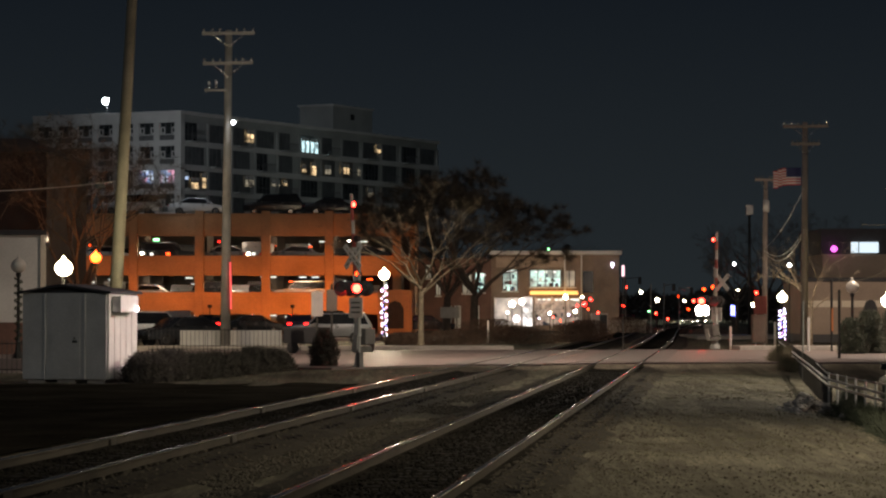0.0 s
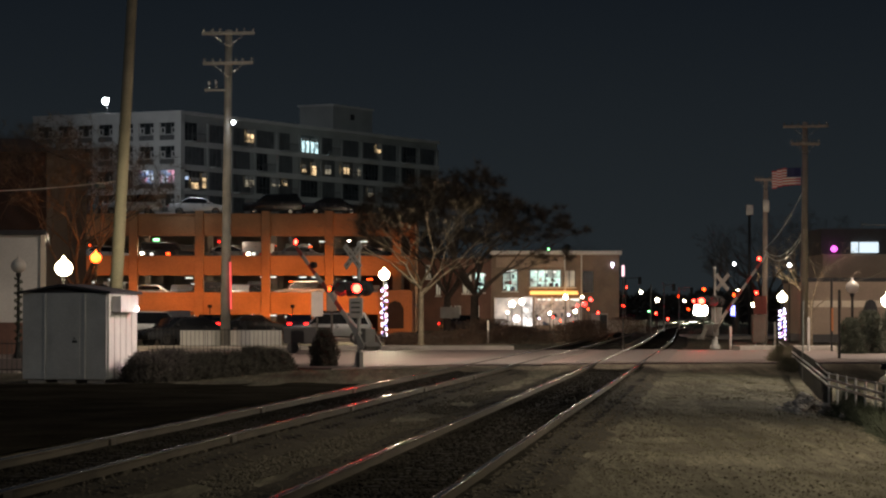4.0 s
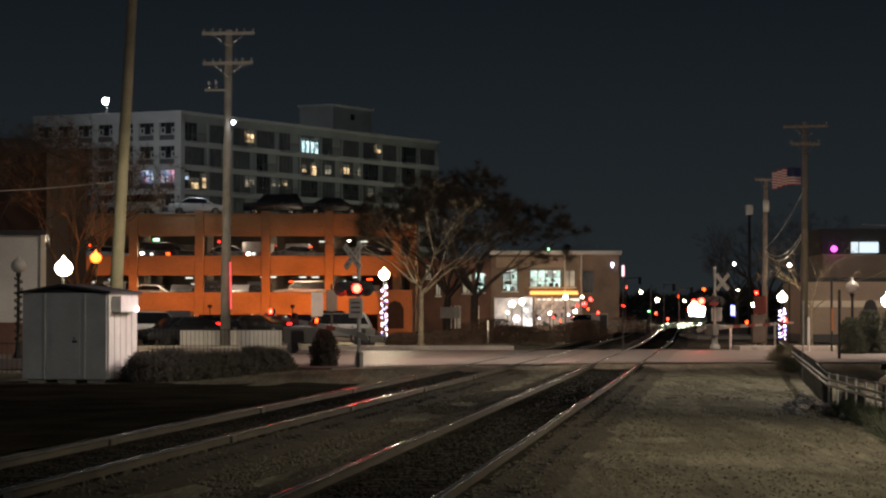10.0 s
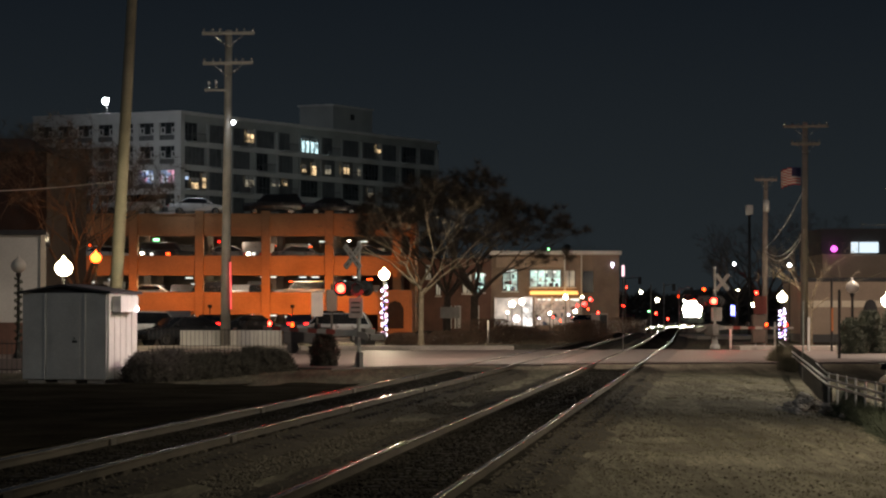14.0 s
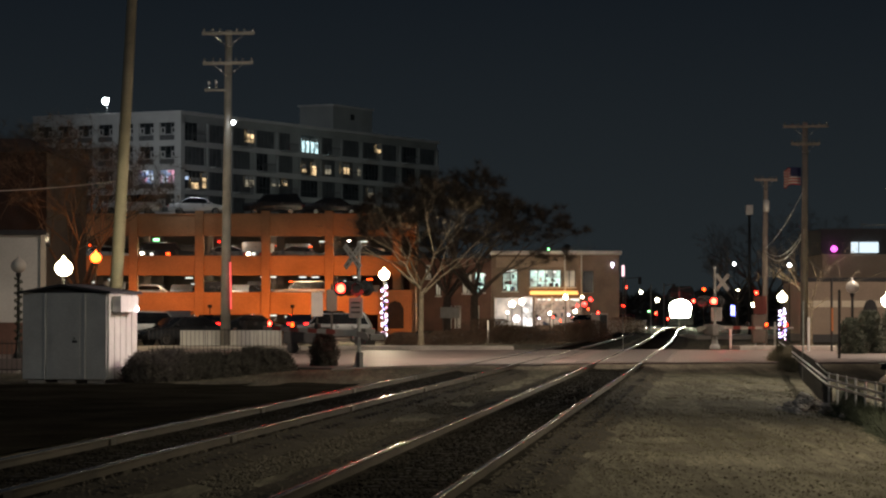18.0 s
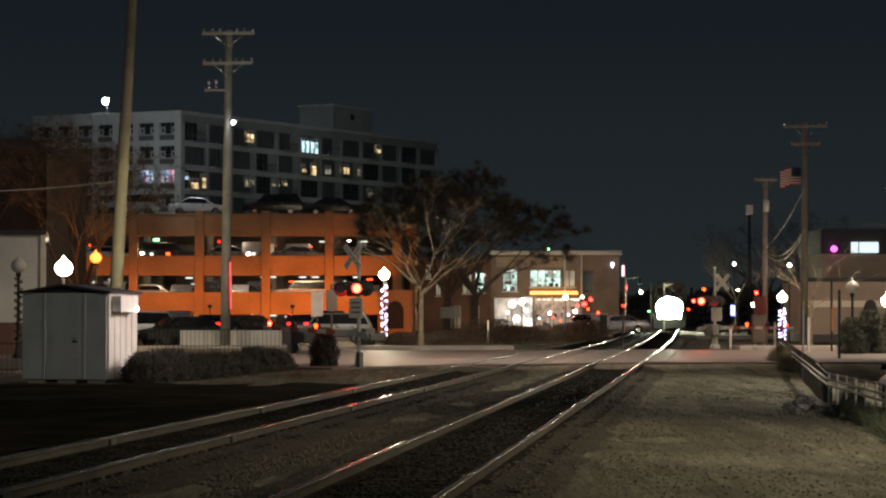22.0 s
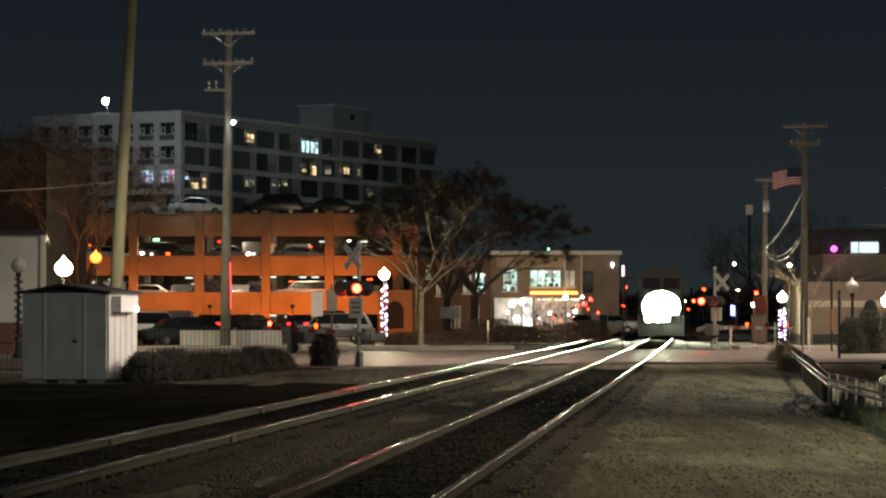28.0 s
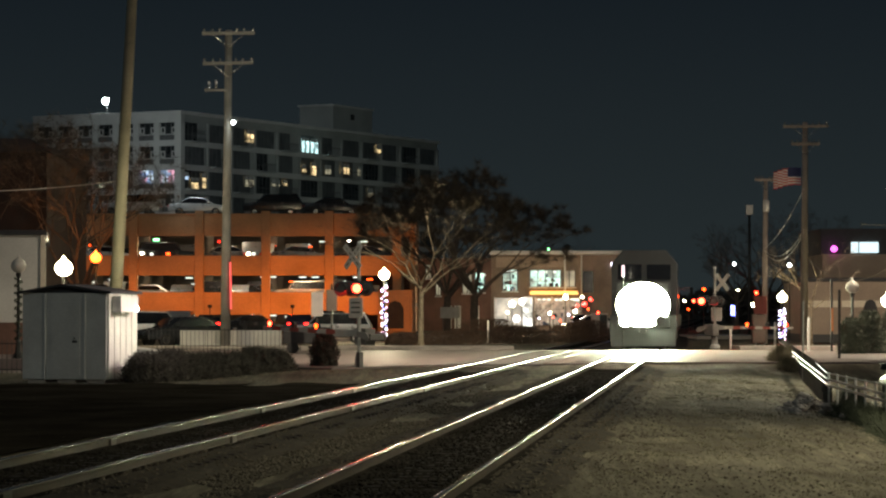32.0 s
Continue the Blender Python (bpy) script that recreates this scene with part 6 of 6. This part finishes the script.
# ---- the flag on the pole ----
flag = thing("flag", (19.36, 146.6, 9.0), "striped red and white flag with a dark blue canton", "flag")
FW, FH, FN = 1.62, 0.95, 6
flag_panels = []
for i in range(FN):
    bm = bmesh.new()
    x0, x1 = 0.0, -FW / FN
    for k in range(13):
        z1, z0 = FH / 2 - FH * k / 13, FH / 2 - FH * (k + 1) / 13
        for yy in (-0.004, 0.004):
            v = [bm.verts.new(p) for p in ((x0, yy, z0), (x1, yy, z0), (x1, yy, z1), (x0, yy, z1))]
            f = bm.faces.new(v if yy < 0 else v[::-1])
            f.material_index = 2 if (k < 7 and i < 3) else k % 2
    ob = part("flag_panel", bm, M["flag_red"], flag)
    ob.data.materials.append(M["flag_white"])
    ob.data.materials.append(M["flag_blue"])
    flag_panels.append(ob)


# ---- locomotive ----
loco_blue = mat("loco_paint", (0.045, 0.05, 0.052), 0.7, 0.0, 0.8, 0.25, 0.05, 20, 0.3)
loco_nose = mat("loco_nose_paint", (0.06, 0.065, 0.065), 0.7, 0.0, 0.8, 0.25, 0.05, 20, 0.3)


def locomotive():
    """Front at the origin, body towards +y, rail tops at z = 0."""
    l = thing("locomotive", (0, 0, 0), "dark grey diesel locomotive with blazing headlights", "locomotive")
    part("frame", B(-1.5, 1.5, 0.5, 20.5, 1.0, 1.55, 0.03), loco_blue, l)
    part("pilot", prism([(-1.45, 0.12), (1.45, 0.12), (1.5, 0.8), (1.5, 1.5), (-1.5, 1.5), (-1.5, 0.8)], 0.1, 0.5, 0.03), loco_blue, l, "snow plough pilot")
    part("nose", prism([(-0.95, 1.55), (0.95, 1.55), (0.95, 2.75), (0.7, 2.95), (-0.7, 2.95), (-0.95, 2.75)], 0.9, 3.0, 0.06), loco_nose, l, "short nose")
    cab = part("cab", prism([(-1.5, 1.55), (1.5, 1.55), (1.5, 3.9), (1.0, 4.5), (-1.0, 4.5), (-1.5, 3.9)], 2.6, 5.2, 0.05), loco_blue, l, "driver's cab")
    for x0, x1 in ((-1.2, -0.12), (0.12, 1.2)):
        part("windscreen", B(x0, x1, 2.55, 2.6, 3.15, 3.85, 0.02), M["glass_dark"], cab)
    for s in (-1, 1):
        part("side_window", B(s * 1.5 - 0.02, s * 1.5 + 0.02, 3.2, 4.6, 3.1, 3.8, 0.005), M["glass_dark"], cab)
    part("hood", prism([(-0.9, 1.55), (0.9, 1.55), (0.9, 4.0), (0.7, 4.3), (-0.7, 4.3), (-0.9, 4.0)], 5.2, 19.5, 0.04), loco_blue, l, "long engine hood")
    part("fuel_tank", B(-1.4, 1.4, 7.5, 13, 0.35, 1.0, 0.08), loco_blue, l)
    for y in (2.6, 4.3, 6.0, 14.6, 16.3, 18.0):
        w = part("wheelset", R((-0.8, y, 0.5), (0.8, y, 0.5), 0.09), loco_blue, l)
        for s in (-1, 1):
            part("wheel", R((s * 0.69, y, 0.5), (s * 0.82, y, 0.5), 0.5, 0.5, 20), M["rail"], w)
    for s in (-1, 1):
        part("handrail", tube([(s * 1.4, 0.6, 1.55), (s * 1.4, 0.6, 2.6), (s * 1.4, 2.6, 2.6)], 0.025), loco_blue, l)
        part("bogie_frame", B(s * 1.05 - 0.08, s * 1.05 + 0.08, 2.0, 6.6, 0.4, 0.95, 0.04), loco_blue, l)
        part("bogie_frame", B(s * 1.05 - 0.08, s * 1.05 + 0.08, 14.0, 18.6, 0.4, 0.95, 0.04), loco_blue, l)
    part("coupler", B(-0.15, 0.15, -0.45, 0.2, 0.75, 1.05, 0.04), loco_blue, l)
    # glowing disc oversized to stand in for lens glare, with a housing to match
    hb = part("headlight_bezel", B(-1.22, 1.22, -0.02, 0.12, 0.98, 3.02, 0.06), loco_blue, l, "dark housing made up to back the oversized disc")
    hd = bmesh.new()
    hd.faces.new([hd.verts.new((1.20 * math.cos(i * math.tau / 28), -0.035, 2.0 + 1.0 * math.sin(i * math.tau / 28))) for i in range(28)])
    part("headlight", hd, G["headlight"], hb, "yellow-white headlight disc, oversized to stand in for its glare")
    lamps = []
    for s in (-1, 1):
        bz = part("ditch_light_bezel", R((s * 0.80, -0.12, 1.27), (s * 0.80, -0.05, 1.27), 0.26, 0.26, 20), loco_blue, l)
        bm = bmesh.new()
        for yy, idx, rr in ((-0.006, 0, 0.25), (0.006, 1, 0.26)):
            rv = [bm.verts.new((rr * math.cos(i * math.tau / 20), yy, rr * math.sin(i * math.tau / 20))) for i in range(20)]
            f = bm.faces.new(rv if idx == 0 else rv[::-1])
            f.material_index = idx
        pl = part("ditch_light", bm, G["ditch"], bz, "bright ditch light lens")
        pl.data.materials.append(loco_blue)
        pl.matrix_basis = pose(s * 0.80, -0.15, 1.27)
        lamps.append(pl)
    return l, lamps


loco, ditch = locomotive()

# ---- moving traffic ----
passing = car((-30, 91.5, -0.42), 0, PAINT["white"], "white car driving past behind the picket fence", "saloon", "ht", "moving cars")
waiting = car((8.0, 205, 0.0), 0, PAINT["dark"], "dark car with red tail lights waiting at the far street", "saloon", "t", "moving cars")
arriving = car((22.0, 207, 0.0), 180, PAINT["silver"], "car with headlights on arriving at the far street", "saloon", "h", "moving cars")

# ---- everything that moves ----
ARM_L = ((0, 86), (0.6, 82), (1, 77.5), (2, 64.5), (2.5, 58.7), (3, 53), (3.5, 48.5), (4.5, 39.5), (5.5, 31.3), (6, 27), (6.5, 23.7), (7, 20.7), (7.5, 18.6), (8, 16.5), (8.5, 14), (9, 11.7),
         (10, 7.6), (11, 5.3), (12, 4), (13, 2.5), (14, 2), (32, 2))
ARM_R = ((0, 89), (1, 88), (2, 77), (2.5, 69), (3, 62), (3.5, 55.5), (4.5, 42), (5.5, 31), (6, 26), (7, 17.5), (8, 10.4), (9, 5), (10, 3), (12, 0.6), (13, 0), (32, 0))


def blink(ob, on_first, starts):
    """Turn a lamp plate face-out or face-in at each change, three small turns at a time, clear of the whole seconds."""
    base = ob.matrix_basis.copy()
    rows, angle = [], 0 if on_first else 180
    rows.append((0.0, base @ pose(0, 0, 0, 0, 0, angle)))
    for t in starts:
        if t <= 0.1 or t > 31.85:
            continue
        a, whole = t - 0.05, round(t)
        if a < whole < a + 0.1:
            a = whole - 0.1 if t <= whole else whole
        for k in range(4):
            rows.append((a + k / 30, base @ pose(0, 0, 0, 0, 0, angle + 60 * k)))
        angle += 180
    rows.append((32.0, base @ pose(0, 0, 0, 0, 0, angle)))
    walk(ob, rows)


def motions():
    for arm, rows in ((arm_l, ARM_L), (arm_r, ARM_R)):
        p = arm.matrix_basis.translation.copy()
        walk(arm, [(t, pose(p.x, p.y, p.z, 0, -a, 180)) for t, a in rows])
    changes = [0.58 + 0.6055 * k for k in range(52)]
    # at the start the gate's lamp away from the arm is on, and the arm's inner lamp
    for pair, first in ((flash_l[1], True), (flash_l[0], False), (mid_l[0], True), (mid_l[1], False), (flash_r[0], False), (flash_r[1], True), (mid_r[0], True), (mid_r[1], False)):
        for ob in pair:
            blink(ob, first, changes)
    late = [26.75 + 0.5 * k for k in range(11)]
    blink(ditch[0], True, late[1:])
    blink(ditch[1], True, late)
    rows = []
    for i in range(33):
        t = float(i)
        y = 528 - 12.7 * t
        rows.append((t, pose(track_x(y), y, 0, 0, 0, -math.degrees(math.atan((track_x(y + 20) - track_x(y)) / 20)))))
    walk(loco, rows)
    walk(passing, [(t, pose(x, 91.5, -0.42)) for t, x in ((0, -40), (29.0, -21.0), (30.2, -16.4), (30.8, -14.7), (31.4, -13.0), (32, -11.6))])
    walk(waiting, [(t, pose(x, y, -0.02, 0, 0, a)) for t, x, y, a in ((0, -1.4, 207, 0), (3.4, -1.4, 207, 0), (4.0, 2.0, 207, 0), (4.6, 7.0, 208, 20), (5.1, 10.0, 210, 60), (5.6, 11.0, 213, 85), (7, 11.1, 213.5, 90), (32, 11.1, 213.5, 90))])
    walk(arriving, [(t, pose(x, 207, -0.02, 0, 0, 180)) for t, x in ((0, 30), (19, 30), (20.5, 17.5), (22, 13.4), (24, 12.9), (28, 12.6), (32, 11.5))])
    swing = ((0, 12), (2, 6), (5.5, 5), (7, -8), (9, 0), (10, 8), (13, 30), (15.5, 60), (17, 82), (18, 45), (19, 50), (21, 40), (23, 48), (24, 65), (25, 84), (26, 50), (28, 12), (30, 8), (32, 14))
    rest = flag.matrix_basis.translation.copy()
    walk(flag, [(t, pose(rest.x, rest.y, rest.z, 0, 0, a)) for t, a in swing])
    for i, ob in enumerate(flag_panels):
        rows = []
        for j in range(81):
            t = j * 0.4
            p, droop = Vector((0, 0, 0)), 0.0
            for k in range(i + 1):
                bend = 26 * math.sin(t * 4.2 - k * 1.25) * (0.4 + 0.12 * k)
                if k < i:
                    step = FW / FN
                    p += Vector((-step * math.cos(radians(bend)), -step * math.sin(radians(bend)), -0.022 * k - 0.02 * math.sin(t * 1.7 - k)))
            rows.append((t, pose(p.x, p.y, p.z, 0, 0, bend)))
        walk(ob, rows)


motions()
